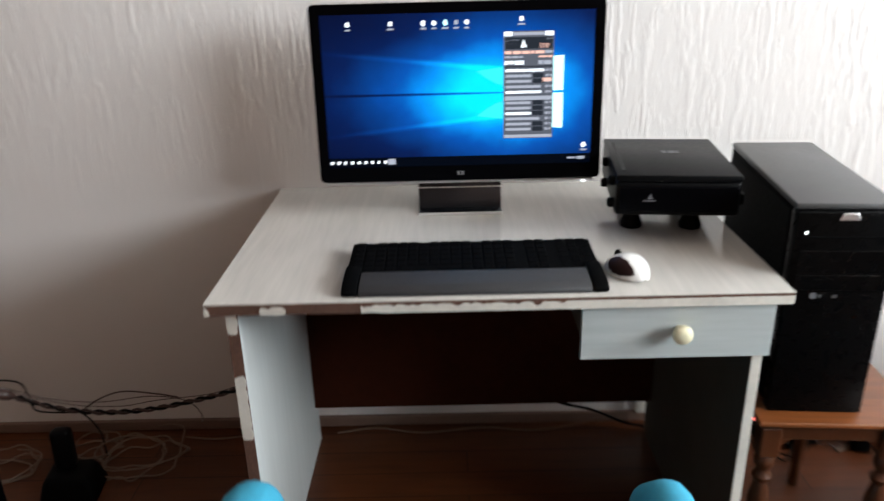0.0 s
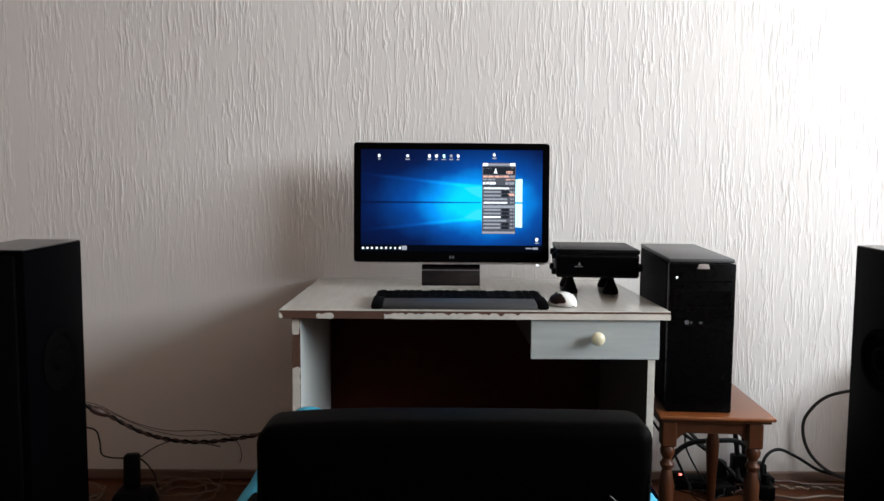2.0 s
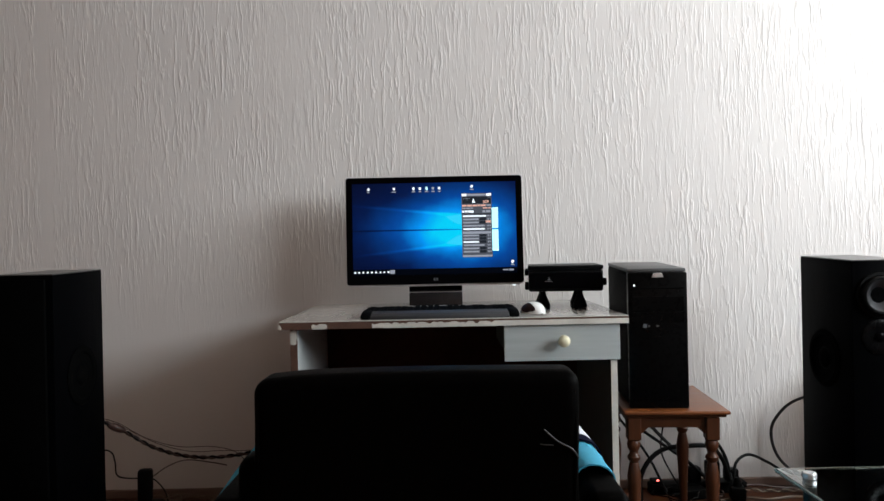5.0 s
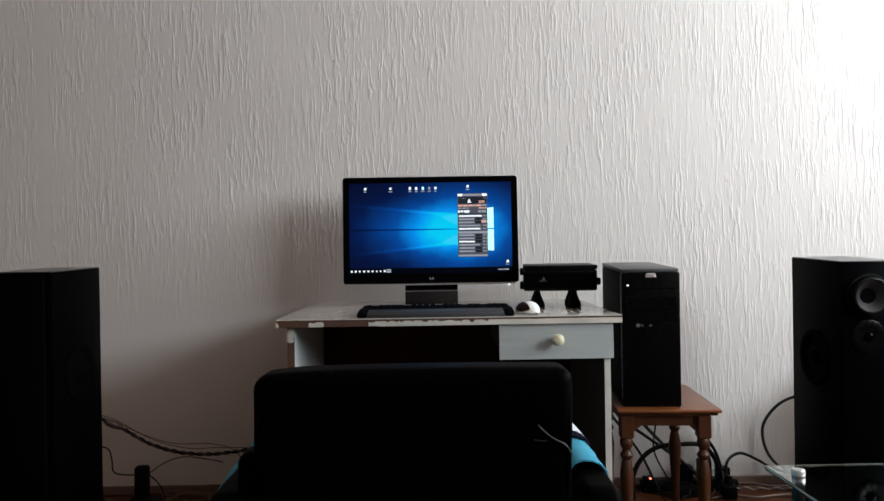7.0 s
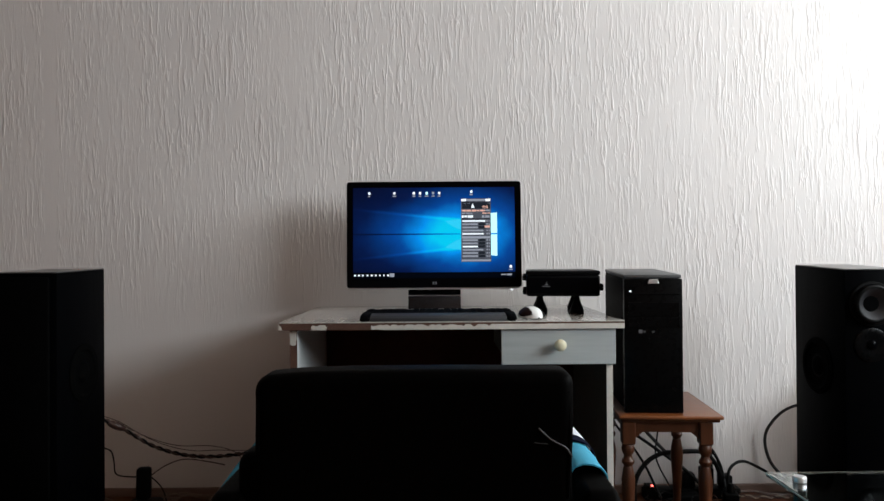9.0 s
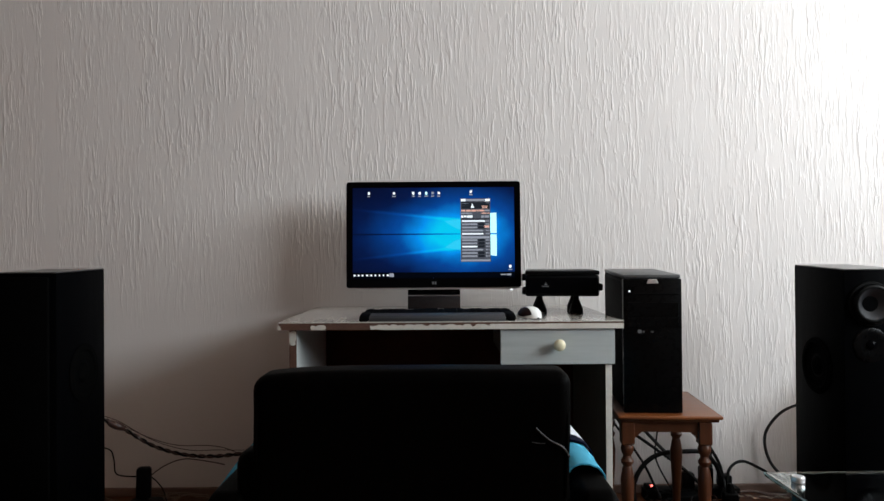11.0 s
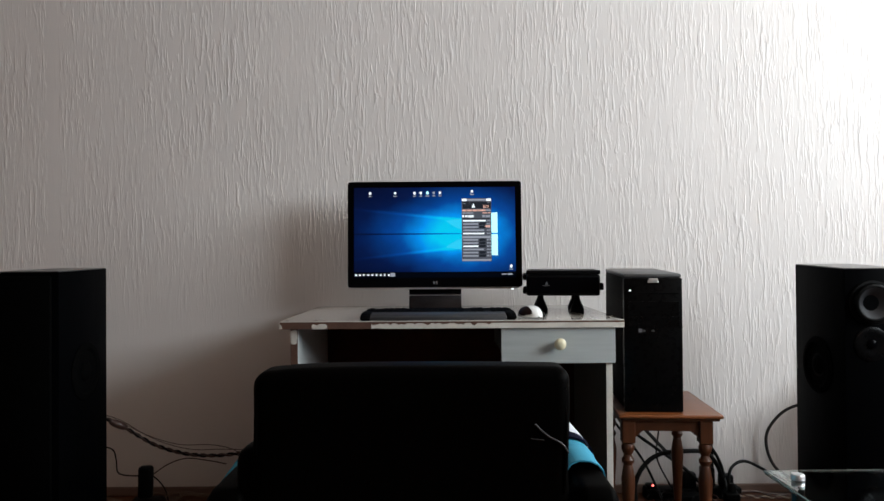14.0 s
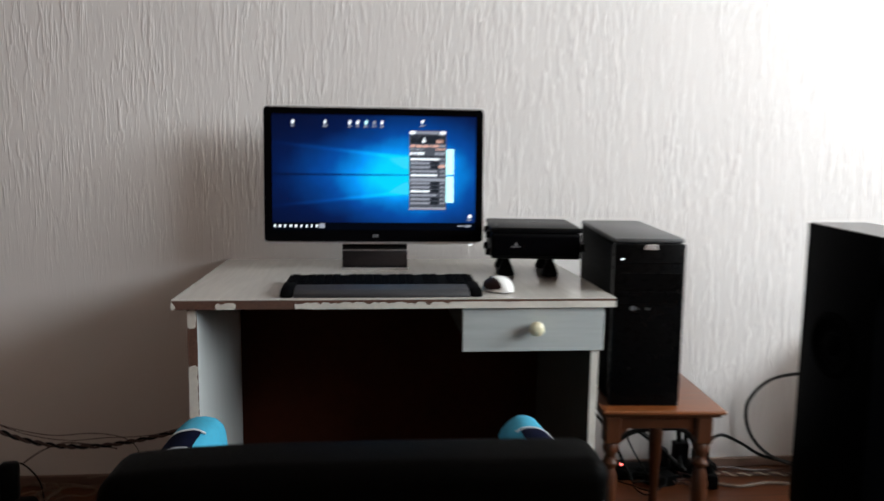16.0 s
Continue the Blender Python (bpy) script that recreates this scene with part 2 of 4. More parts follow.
SILVER = material("silver_trim", (0.74, 0.74, 0.75), 0.36, metal=0.9, vary=0.08, scale=40)
WHITE_PLASTIC = material("white_plastic", (0.80, 0.80, 0.79), 0.22, vary=0.03, scale=40, coat=0.4)
DARK_MAROON = material("dark_maroon_plastic", (0.022, 0.009, 0.009), 0.5, vary=0.2, scale=40, spec=0.15)
WORN = material("worn_grey_leatherette", (0.014, 0.013, 0.013), 0.6, vary=0.3, scale=200, bump=0.0003)
EMBLEM = material("dull_silver_print", (0.13, 0.13, 0.14), 0.5, vary=0.1, scale=50)
LEATHER = material("black_leatherette", (0.0010, 0.0008, 0.0007), 0.5, vary=0.35, scale=140, fine=0.6, bump=0.0006, spec=0.014)
CYAN_CLOTH = material("cyan_cloth", (0.030, 0.285, 0.43), 0.85, vary=0.12, scale=60, fine=0.5, bump=0.0008)
CYAN_LIGHT = material("pale_cyan_cloth", (0.075, 0.36, 0.50), 0.85, vary=0.12, scale=60, fine=0.5, bump=0.0008)
NAVY_CLOTH = material("navy_cloth", (0.003, 0.004, 0.014), 0.9, vary=0.25, scale=90, fine=0.5, bump=0.0006, spec=0.04)
WHITE_CLOTH = material("white_cloth", (0.58, 0.61, 0.64), 0.9, vary=0.08, scale=90, fine=0.5, bump=0.0006)
SPEAKER_SKIN = material("black_ash_veneer", (0.0009, 0.0010, 0.0013), 0.45, vary=0.35, scale=60, fine=0.7, bump=0.0003, stretch=(1, 1, 0.06), spec=0.010)
# cabinet top in a paler grey that stands for light falling on it
SPEAKER_TOP_LIT = material("black_top_lit", (0.075, 0.073, 0.072), 0.30, vary=0.3, scale=60, fine=0.7, bump=0.0002)
CONE_GREY = material("cone_grey", (0.026, 0.026, 0.029), 0.5, vary=0.15, scale=80, bump=0.0002)
RUBBER = material("rubber_black", (0.0020, 0.0020, 0.0020), 0.5, vary=0.2, scale=80, spec=0.07)
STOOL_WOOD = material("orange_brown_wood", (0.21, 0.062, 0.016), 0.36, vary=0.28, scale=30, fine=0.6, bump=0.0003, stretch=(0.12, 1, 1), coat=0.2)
# legs and apron: the seat's wood, with shade under it put into the colour
STOOL_SHADED = material("shaded_orange_brown_wood", (0.066, 0.019, 0.0055), 0.45, vary=0.28, scale=30, fine=0.6, bump=0.0003, stretch=(1, 1, 0.1), coat=0.06, spec=0.3)
MATTE_BLACK = material("matte_black", (0.0018, 0.0018, 0.0018), 0.9, vary=0.2, scale=200, bump=0.0004, spec=0.008)
CABLE_BLACK = material("black_cable", (0.004, 0.004, 0.004), 0.5, vary=0.2, scale=60, spec=0.12)
CABLE_GREY = material("grey_cable", (0.028, 0.026, 0.025), 0.5, vary=0.2, scale=60, spec=0.2)
CABLE_WHITE = material("off_white_cable", (0.15, 0.10, 0.07), 0.5, vary=0.2, scale=40)
CABLE_PALE = material("dusty_pale_cable", (0.30, 0.25, 0.20), 0.6, vary=0.4, scale=50)
CABLE_BROWN = material("brown_flex", (0.060, 0.028, 0.022), 0.35, vary=0.35, scale=80)
STONE = material("grey_slab", (0.075, 0.068, 0.064), 0.5, vary=0.2, scale=40, fine=0.5, bump=0.0006)
GLASS_EDGE = material("polished_glass_edge", (0.34, 0.42, 0.40), 0.15, vary=0.15, scale=60)
TABLE_GLASS = glass("table_glass", (0.80, 0.92, 0.89))
PANE_GLASS = glass("window_glass", (0.98, 1.0, 0.99))
TUBE_GLASS = material("frosted_steel_tube", (0.035, 0.055, 0.056), 0.35, metal=0.6, vary=0.1, scale=40)
RACK_GREY = material("hifi_grey", (0.11, 0.11, 0.115), 0.4, vary=0.15, scale=40)
SCREEN = screen_material()
LIT_WHITE = glow("lit_white", (0.85, 0.93, 1.0), 1.3)
LIT_PALE = glow("lit_pale_cyan", (0.50, 0.95, 1.0), 1.5)
LIT_CYAN = glow("lit_cyan", (0.03, 0.66, 1.0), 1.05)
LIT_GREY = glow("lit_grey", (0.33, 0.36, 0.43), 1.0)
LIT_SLATE = glow("lit_slate", (0.085, 0.095, 0.12), 1.0)
LIT_DARK = glow("lit_dark", (0.02, 0.025, 0.035), 0.8)
LIT_ORANGE = glow("lit_salmon", (0.95, 0.55, 0.45), 0.9)
LIT_BAR = glow("lit_taskbar", (0.0, 0.001, 0.004), 1.0)
LED_WHITE = glow("led_white", (0.85, 0.95, 1.0), 2.2)
LED_RED = glow("led_red", (1.0, 0.13, 0.11), 4.0)

# ---- builders ----


def thing(name, m, label, category, group="", kind=""):
    """An Empty at the base of a thing, which parents its parts."""
    ob = new(name)
    ob.empty_display_size = 0.05
    ob.matrix_world = m
    return tagged(ob, label, category, group, kind)


def part(name, bm, mat, parent, label="", smooth=True, m=None):
    """Links a bmesh as one mesh object under a thing or a part."""
    me = bpy.data.meshes.new(name)
    bm.normal_update()
    bm.to_mesh(me)
    bm.free()
    me.materials.append(mat)
    if smooth:
        me.shade_smooth()
        me.set_sharp_from_angle(angle=radians(35))
    ob = new(name, me)
    if parent is not None:
        ob.parent = parent
    if m is not None:
        ob.matrix_basis = m
    if label:
        ob["label"] = label
    return ob


def box(x0, x1, y0, y1, z0, z1, bevel=0.0, seg=2, bm=None):
    bm = bm or bmesh.new()
    r = bmesh.ops.create_cube(bm, size=1.0)
    vs = r["verts"]
    bmesh.ops.scale(bm, vec=(x1 - x0, y1 - y0, z1 - z0), verts=vs)
    bmesh.ops.translate(bm, vec=((x0 + x1) / 2, (y0 + y1) / 2, (z0 + z1) / 2), verts=vs)
    if bevel:
        es = list({e for v in vs for e in v.link_edges})
        bmesh.ops.bevel(bm, geom=es, offset=bevel, segments=seg, profile=0.5, affect="EDGES")
    return bm


def prism(outline, y0, y1, bevel=0.0, seg=2):
    """An outline of (x, z) pushed from y0 to y1."""
    bm = bmesh.new()
    front = [bm.verts.new((x, y0, z)) for x, z in outline]
    back = [bm.verts.new((x, y1, z)) for x, z in outline]
    n = len(outline)
    bm.faces.new(front)
    bm.faces.new(back[::-1])
    for i in range(n):
        bm.faces.new((front[i], back[i], back[(i + 1) % n], front[(i + 1) % n]))
    bmesh.ops.recalc_face_normals(bm, faces=bm.faces)
    if bevel:
        bmesh.ops.bevel(bm, geom=bm.edges[:], offset=bevel, segments=seg, profile=0.5, affect="EDGES")
    return bm


def lathe(profile, seg=24, bm=None):
    """Turns (radius, z) pairs round the z axis, closed at both ends."""
    bm = bm or bmesh.new()
    rings = [[bm.verts.new((r * math.cos(2 * math.pi * i / seg), r * math.sin(2 * math.pi * i / seg), z)) for i in range(seg)] for r, z in profile]
    for a, b in zip(rings, rings[1:]):
        for i in range(seg):
            bm.faces.new((a[i], a[(i + 1) % seg], b[(i + 1) % seg], b[i]))
    bm.faces.new(rings[0][::-1])
    bm.faces.new(rings[-1])
    bmesh.ops.recalc_face_normals(bm, faces=bm.faces)
    return bm


def smooth_line(points, steps=8):
    """A Catmull-Rom line through the points."""
    p = [Vector(q) for q in points]
    p = [2 * p[0] - p[1]] + p + [2 * p[-1] - p[-2]]
    out = []
    for a, b, c, d in zip(p, p[1:], p[2:], p[3:]):
        for i in range(steps):
            t = i / steps
            out.append(0.5 * (2 * b + (c - a) * t + (2 * a - 5 * b + 4 * c - d) * t * t + (3 * b - a - 3 * c + d) * t ** 3))
    return out + [p[-2]]


def tube(line, radius, seg=8, bm=None):
    """A round cable along a line of points."""
    bm = bm or bmesh.new()
    rings, up = [], Vector((0.13, 0.21, 0.97))
    for i, p in enumerate(line):
        way = (line[min(i + 1, len(line) - 1)] - line[max(i - 1, 0)]).normalized()
        a = way.cross(up)
        a = a.normalized() if a.length > 1e-4 else way.cross(Vector((1, 0, 0))).normalized()
        b = way.cross(a).normalized()
        up = -b if (-b).dot(up) > 0 else b
        a = way.cross(up).normalized()
        b = up
        rings.append([bm.verts.new(p + radius * (math.cos(2 * math.pi * k / seg) * a + math.sin(2 * math.pi * k / seg) * b)) for k in range(seg)])
    for r, s in zip(rings, rings[1:]):
        for k in range(seg):
            bm.faces.new((r[k], r[(k + 1) % seg], s[(k + 1) % seg], s[k]))
    bm.faces.new(rings[0][::-1])
    bm.faces.new(rings[-1])
    bmesh.ops.recalc_face_normals(bm, faces=bm.faces)
    return bm


def cable(name, points, radius, mat, label, category="cable", steps=8):
    base = Vector(points[0])
    ob = thing(name, Matrix.Translation(base), label, category)
    part("cord", tube([q - base for q in smooth_line(points, steps)], radius), mat, ob)
    return ob


def setting(name, bm, mat, label, category, smooth=False):
    return tagged(part(name, bm, mat, None, smooth=smooth), label, category, kind="structure")


# ---- the room ----


def room():
    t = 0.15
    setting("floor", box(WALL_W - t, WALL_E + t, WALL_S - t, WALL_N + t, -0.12, 0.0), BOARDS, "red-brown varnished wooden floor boards", "floor")
    setting("ceiling", box(WALL_W - t, WALL_E + t, WALL_S - t, WALL_N + t, CEIL, CEIL + 0.12), CEILING_PAINT, "plain white painted ceiling", "ceiling")
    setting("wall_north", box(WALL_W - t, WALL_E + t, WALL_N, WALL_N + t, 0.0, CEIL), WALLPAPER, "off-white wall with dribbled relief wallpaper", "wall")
    setting("wall_west", box(WALL_W - t, WALL_W, WALL_S, WALL_N, 0.0, CEIL), PLASTER, "plain brownish painted wall", "wall")
    setting("wall_south", box(WALL_W - t, WALL_E + t, WALL_S - t, WALL_S, 0.0, CEIL), PLASTER, "plain brownish painted wall", "wall")
    bm = bmesh.new()
    box(WALL_E, WALL_E + t, WALL_S, WIN_Y0, 0, CEIL, bm=bm)
    box(WALL_E, WALL_E + t, WIN_Y1, WALL_N, 0, CEIL, bm=bm)
    box(WALL_E, WALL_E + t, WIN_Y0, WIN_Y1, 0, WIN_Z0, bm=bm)
    box(WALL_E, WALL_E + t, WIN_Y0, WIN_Y1, WIN_Z1, CEIL, bm=bm)
    setting("wall_east", bm, PLASTER, "brownish painted wall with a wide window", "wall")
    win = thing("window_1", pose(WALL_E + 0.10, (WIN_Y0 + WIN_Y1) / 2, WIN_Z0), "white painted window that lets in daylight", "window", kind="structure")
    w, h = (WIN_Y1 - WIN_Y0) / 2, WIN_Z1 - WIN_Z0
    bm = bmesh.new()
    for y0, y1, z0, z1 in ((-w, -w + 0.06, 0, h), (w - 0.06, w, 0, h), (-w + 0.06, w - 0.06, 0, 0.06), (-w + 0.06, w - 0.06, h - 0.06, h), (-0.03, 0.03, 0.06, h - 0.06)):
        box(-0.025, 0.03, y0, y1, z0, z1, 0.004, 1, bm)
    part("window_frame", bm, WINDOW_PAINT, win)
    part("window_sill", box(-0.22, -0.03, -w - 0.05, w + 0.05, -0.035, -0.003, 0.006), WINDOW_PAINT, win)
    for y0, y1 in ((-w + 0.06, -0.03), (0.03, w - 0.06)):
        pane = part("pane", box(-0.002, 0.004, y0, y1, 0.06, h - 0.06), PANE_GLASS, win, smooth=False)
        pane.visible_shadow = False
    setting("baseboard", box(WALL_W, WALL_E, WALL_N - 0.014, WALL_N - 0.001, 0.001, 0.034, 0.004), SKIRTING, "low off-white painted skirting along the wall", "baseboard")


room()

# ---- the desk ----
DESK_X0, DESK_X1, DESK_Y0, DESK_Y1, DESK_Z = -0.457, 0.546, 1.078, 1.752, 0.714


def ragged_strip(x0, x1, z0, z1, y, depth, seed, holes=0.5):
    """A torn remnant of edge band on a front edge."""
    n = max(8, int((x1 - x0) / 0.004))
    h = z1 - z0
    low, high = [], []
    for i in range(n + 1):
        x = x0 + (x1 - x0) * i / n
        a, b = noise.noise(Vector((x * 55, seed * 7.3, 0.5))), noise.noise(Vector((x * 90, seed * 3.1, 4.5)))
        end = 0.0 if 0 < i < n or x1 - x0 > 0.15 else 0.15 + 0.25 * abs(b)
        low.append((x + (0.003 * b if i in (0, n) else 0), z0 + h * (0.22 * holes * max(0.0, a - 0.1) + end)))
        high.append((x - (0.003 * a if i in (0, n) else 0), z1 - h * (0.75 * holes * max(0.0, b + 0.15) + end)))
    bm = bmesh.new()
    for ys in ((y - depth, y),):
        a = [[bm.verts.new((x, yy, z)) for x, z in line] for yy in ys for line in (low, high)]
        fl, fh, bl, bh = a
        for i in range(n):
            bm.faces.new((fl[i], fl[i + 1], fh[i + 1], fh[i]))
            bm.faces.new((fh[i], fh[i + 1], bh[i + 1], bh[i]))
            bm.faces.new((fl[i], bl[i], bl[i + 1], fl[i + 1]))
        bm.faces.new((fl[0], fh[0], bh[0], bl[0]))
        bm.faces.new((fl[n], bl[n], bh[n], fh[n]))
    bmesh.ops.recalc_face_normals(bm, faces=bm.faces)
    return bm


def desk():
    d = thing("desk", pose(0, 0, 0), "small pale laminate desk with one drawer and chipped edges", "desk")
    part("desktop", box(DESK_X0, DESK_X1, DESK_Y0, DESK_Y1, DESK_Z - 0.0025, DESK_Z, 0.0008, 1), LAMINATE, d, "pale wood-grain laminate desktop")
    core = part("desktop_core", box(DESK_X0 + 0.001, DESK_X1 - 0.001, DESK_Y0 + 0.001, DESK_Y1 - 0.001, DESK_Z - 0.023, DESK_Z - 0.0026, 0.001, 1), RAW_BOARD, d, "brown chipboard edge laid bare")
    y = DESK_Y0 + 0.0008
    z0, z1 = DESK_Z - 0.0225, DESK_Z - 0.0072
    for x0, x1, holes, seed in ((DESK_X0 + 0.001, DESK_X0 + 0.009, 0.9, 1), (-0.362, -0.318, 0.6, 2), (-0.188, 0.160, 0.75, 3), (0.160, DESK_X1 - 0.001, 0.12, 5)):
        part("edge_band", ragged_strip(x0, x1, z0, z1, y, 0.0016, seed, holes), EDGE_BAND, core, "torn pale edge band", smooth=False)
    # uprights
    left = part("side_panel", box(-0.428, -0.406, 1.100, 1.690, 0.0, DESK_Z - 0.0235, 0.001, 1), LAMINATE_SIDE, d, "pale side panel with torn front edge")
    part("panel_edge", box(-0.4275, -0.4065, 1.0985, 1.0999, 0.001, DESK_Z - 0.024), RAW_BOARD, left, "brown chipboard edge", smooth=False)
    for z0, z1, seed in ((0.645, 0.689, 7), (0.425, 0.560, 8), (0.04, 0.27, 10)):
        bm = ragged_strip(z0, z1, -0.4272, -0.4070, 1.0986, 0.0014, seed, 0.22)
        for v in bm.verts:
            v.co = Vector((v.co.z, v.co.y, v.co.x))
        bmesh.ops.recalc_face_normals(bm, faces=bm.faces)
        part("edge_band", bm, EDGE_BAND, left, "torn pale edge band", smooth=False)
    right = part("side_panel", box(0.496, 0.514, 1.100, 1.690, 0.0, DESK_Z - 0.0235, 0.001, 1), SHADED_PANEL, d, "side panel darkened for the shade on it")
    part("edge_band", box(0.4958, 0.5142, 1.0975, 1.0998, 0.001, DESK_Z - 0.024, 0.0006, 1), EDGE_BAND, right, "pale edge band")
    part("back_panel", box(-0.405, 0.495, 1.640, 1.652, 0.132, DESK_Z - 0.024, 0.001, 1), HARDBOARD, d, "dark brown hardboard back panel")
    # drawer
    part("drawer_box", box(0.200, 0.492, 1.110, 1.560, 0.600, DESK_Z - 0.026, 0.001, 1), SHADED_PANEL, d)
    dr = part("drawer", box(0.189, 0.521, 1.0865, 1.0970, 0.587, DESK_Z - 0.0245, 0.0012, 1), LAMINATE_DRAWER, d, "pale grey-green drawer front")
    bm = lathe([(0.007, 0.0), (0.007, 0.008), (0.010, 0.011), (0.0155, 0.017), (0.0175, 0.023), (0.0165, 0.029), (0.011, 0.0335), (0.004, 0.035)], 24)
    part("knob", bm, CREAM, dr, "round cream drawer knob", m=pose(0.357, 1.0866, 0.645, 90, 0, 0))
    return d


desk()

# ---- the monitor ----


def flat(x0, x1, z0, z1, y):
    """A thin upright plate that faces the room (-y)."""
    return prism([(x0, z0), (x1, z0), (x1, z1), (x0, z1)], y - 0.0003, y)


def monitor():
    w, h = 0.610, 0.372
    t = thing("monitor", pose(-0.009, 1.56, DESK_Z), "black glossy widescreen computer monitor on a brushed metal stand", "monitor")
    # the head leans back a little; its own origin is the middle of the glass
    lean = pose(0, -0.034, 0.980 - DESK_Z, -2.6, 0, 0)
    head = part("housing", box(-w / 2 + 0.004, w / 2 - 0.004, 0.010, 0.040, -h / 2 + 0.004, h / 2 - 0.004, 0.008, 3), SATIN_BLACK, t, m=lean)
    part("back_cover", box(-0.20, 0.20, 0.0401, 0.062, -0.13, 0.13, 0.018, 3), SATIN_BLACK, t, m=lean)
    # bezel: four glossy strips round the screen
    sx, sz, up = SCREEN_W / 2, SCREEN_H / 2, 0.006
    frame_bm = prism([(x, z) for x, z in rounded(-w / 2, w / 2, -h / 2, h / 2, 0.010)], 0.0, 0.0098)
    bezel = part("bezel", frame_bm, GLOSS_BLACK, t, "glossy black bezel", m=lean)
    trim = part("silver_edge", tube([Vector((x, 0.006, z)) for x, z in rounded(-w / 2, w / 2, -h / 2, h / 2, 0.010, True)], 0.0022, 6), SILVER, t, "thin silver edge", m=lean)
    part("lower_strip", box(-w / 2 + 0.012, w / 2 - 0.012, 0.0015, 0.0095, -h / 2 - 0.0065, -h / 2 - 0.0023, 0.001, 1), SILVER, t, m=lean)
    led = part("power_light", box(0.267, 0.275, 0.0003, 0.0085, -h / 2 - 0.0102, -h / 2 - 0.0066, 0.0008, 1), LED_WHITE, t, "lit white power light", m=lean)
    screen = part("screen", flat(-sx, sx, -sz, sz, -0.0002), SCREEN, t, "lit screen with a blue desktop picture", smooth=False, m=lean @ pose(0, 0, up))

    def at(u, v):
        return -sx + u * SCREEN_W, sz - v * SCREEN_H

    def lit(name, u0, u1, v0, v1, mat, level=1, label=""):
        x0, z1 = at(u0, v0)
        x1, z0 = at(u1, v1)
        return part(name, flat(x0, x1, z0, z1, -0.0002 - 0.0005 * level), mat, screen, label, smooth=False)

    # window shape: pale panes that widen to the right, and light that spills round its near corners
    for v0, v1, s in ((0.298, 0.508, 1), (0.524, 0.742, -1)):
        x0, za = at(0.737, v0)
        x1, zb = at(0.890, v1)
        pts = [(x0, zb), (x1, zb), (x1, za + 0.005), (x0, za)] if s > 0 else [(x0, zb), (x1, zb - 0.005), (x1, za), (x0, za)]
        part("light_pane", prism(pts, -0.0010, -0.0007), LIT_PALE, screen, smooth=False)
    for spill in (((0.568, 0.372), (0.668, 0.350), (0.668, 0.470), (0.640, 0.455), (0.600, 0.415)), ((0.568, 0.668), (0.600, 0.625), (0.640, 0.585), (0.668, 0.570), (0.668, 0.690))):
        part("light_pane", prism([at(u, v) for u, v in spill], -0.0010, -0.0007), LIT_CYAN, screen, smooth=False)
    # open program window over it, with rows of unreadable writing
    panel = lit("program_window", 0.668, 0.852, 0.125, 0.822, LIT_SLATE, 2, label="tall grey program window with rows of writing")
    rnd = random.Random(5)

    def row(u0, u1, v0, v1, mat):
        x0, z1 = at(u0, v0)
        x1, z0 = at(u1, v1)
        part("text_bar", flat(x0, x1, z0, z1, -0.0018), mat, panel, smooth=False)

    row(0.670, 0.700, 0.128, 0.156, LIT_WHITE)
    row(0.702, 0.818, 0.132, 0.152, LIT_GREY)
    row(0.820, 0.850, 0.128, 0.156, LIT_WHITE)
    row(0.674, 0.848, 0.164, 0.238, LIT_DARK)
    mark = [at(u, v) for u, v in ((0.730, 0.228), (0.752, 0.228), (0.741, 0.178))]
    part("text_bar", prism(mark, -0.0024, -0.0021), LIT_WHITE, panel, smooth=False)
    row(0.676, 0.722, 0.178, 0.186, LIT_GREY)
    row(0.676, 0.712, 0.200, 0.208, LIT_SLATE)
    row(0.800, 0.836, 0.204, 0.234, LIT_ORANGE)
    row(0.826, 0.846, 0.170, 0.184, LIT_GREY)
    # broken lines of salmon and white writing
    for v, h, mats in ((0.250, 0.020, (LIT_ORANGE, LIT_ORANGE, LIT_GREY)), (0.282, 0.014, (LIT_GREY, LIT_SLATE, LIT_ORANGE)), (0.312, 0.026, (LIT_WHITE, LIT_SLATE, LIT_GREY))):
        u = 0.672
        while u < 0.838:
            w = 0.012 + 0.022 * rnd.random()
            row(u, min(u + w, 0.848), v, v + h * (0.8 + 0.2 * rnd.random()), mats[min(2, int((u - 0.672) / 0.060))])
            u += w + 0.004
    row(0.670, 0.850, 0.346, 0.354, LIT_DARK)
    # a table of pale lines on slate, with a darker column
    v, i = 0.366, 0
    while v < 0.780:
        if i == 5:
            row(0.672, 0.848, v, v + 0.026, LIT_GREY)
        else:
            end = 0.770 if i in (1, 2, 6, 7, 8, 10, 11) else 0.800 + 0.02 * rnd.random()
            row(0.676, end, v, v + 0.017, LIT_GREY if i % 4 else LIT_WHITE)
            if end < 0.78:
                row(0.776, 0.816, v - 0.008, v + 0.022, LIT_DARK)
            row(0.824, 0.834, v, v + 0.015, LIT_GREY)
            row(0.839, 0.846, v, v + 0.015, LIT_GREY)
        if i == 2:
            row(0.812, 0.846, v - 0.012, v + 0.012, LIT_ORANGE)
        v += 0.0352
        i += 1
    row(0.670, 0.850, 0.798, 0.818, LIT_GREY)
    # desktop icons and the bar along the bottom
    lit("task_bar", 0.0, 1.0, 0.935, 1.0, LIT_BAR, 1)
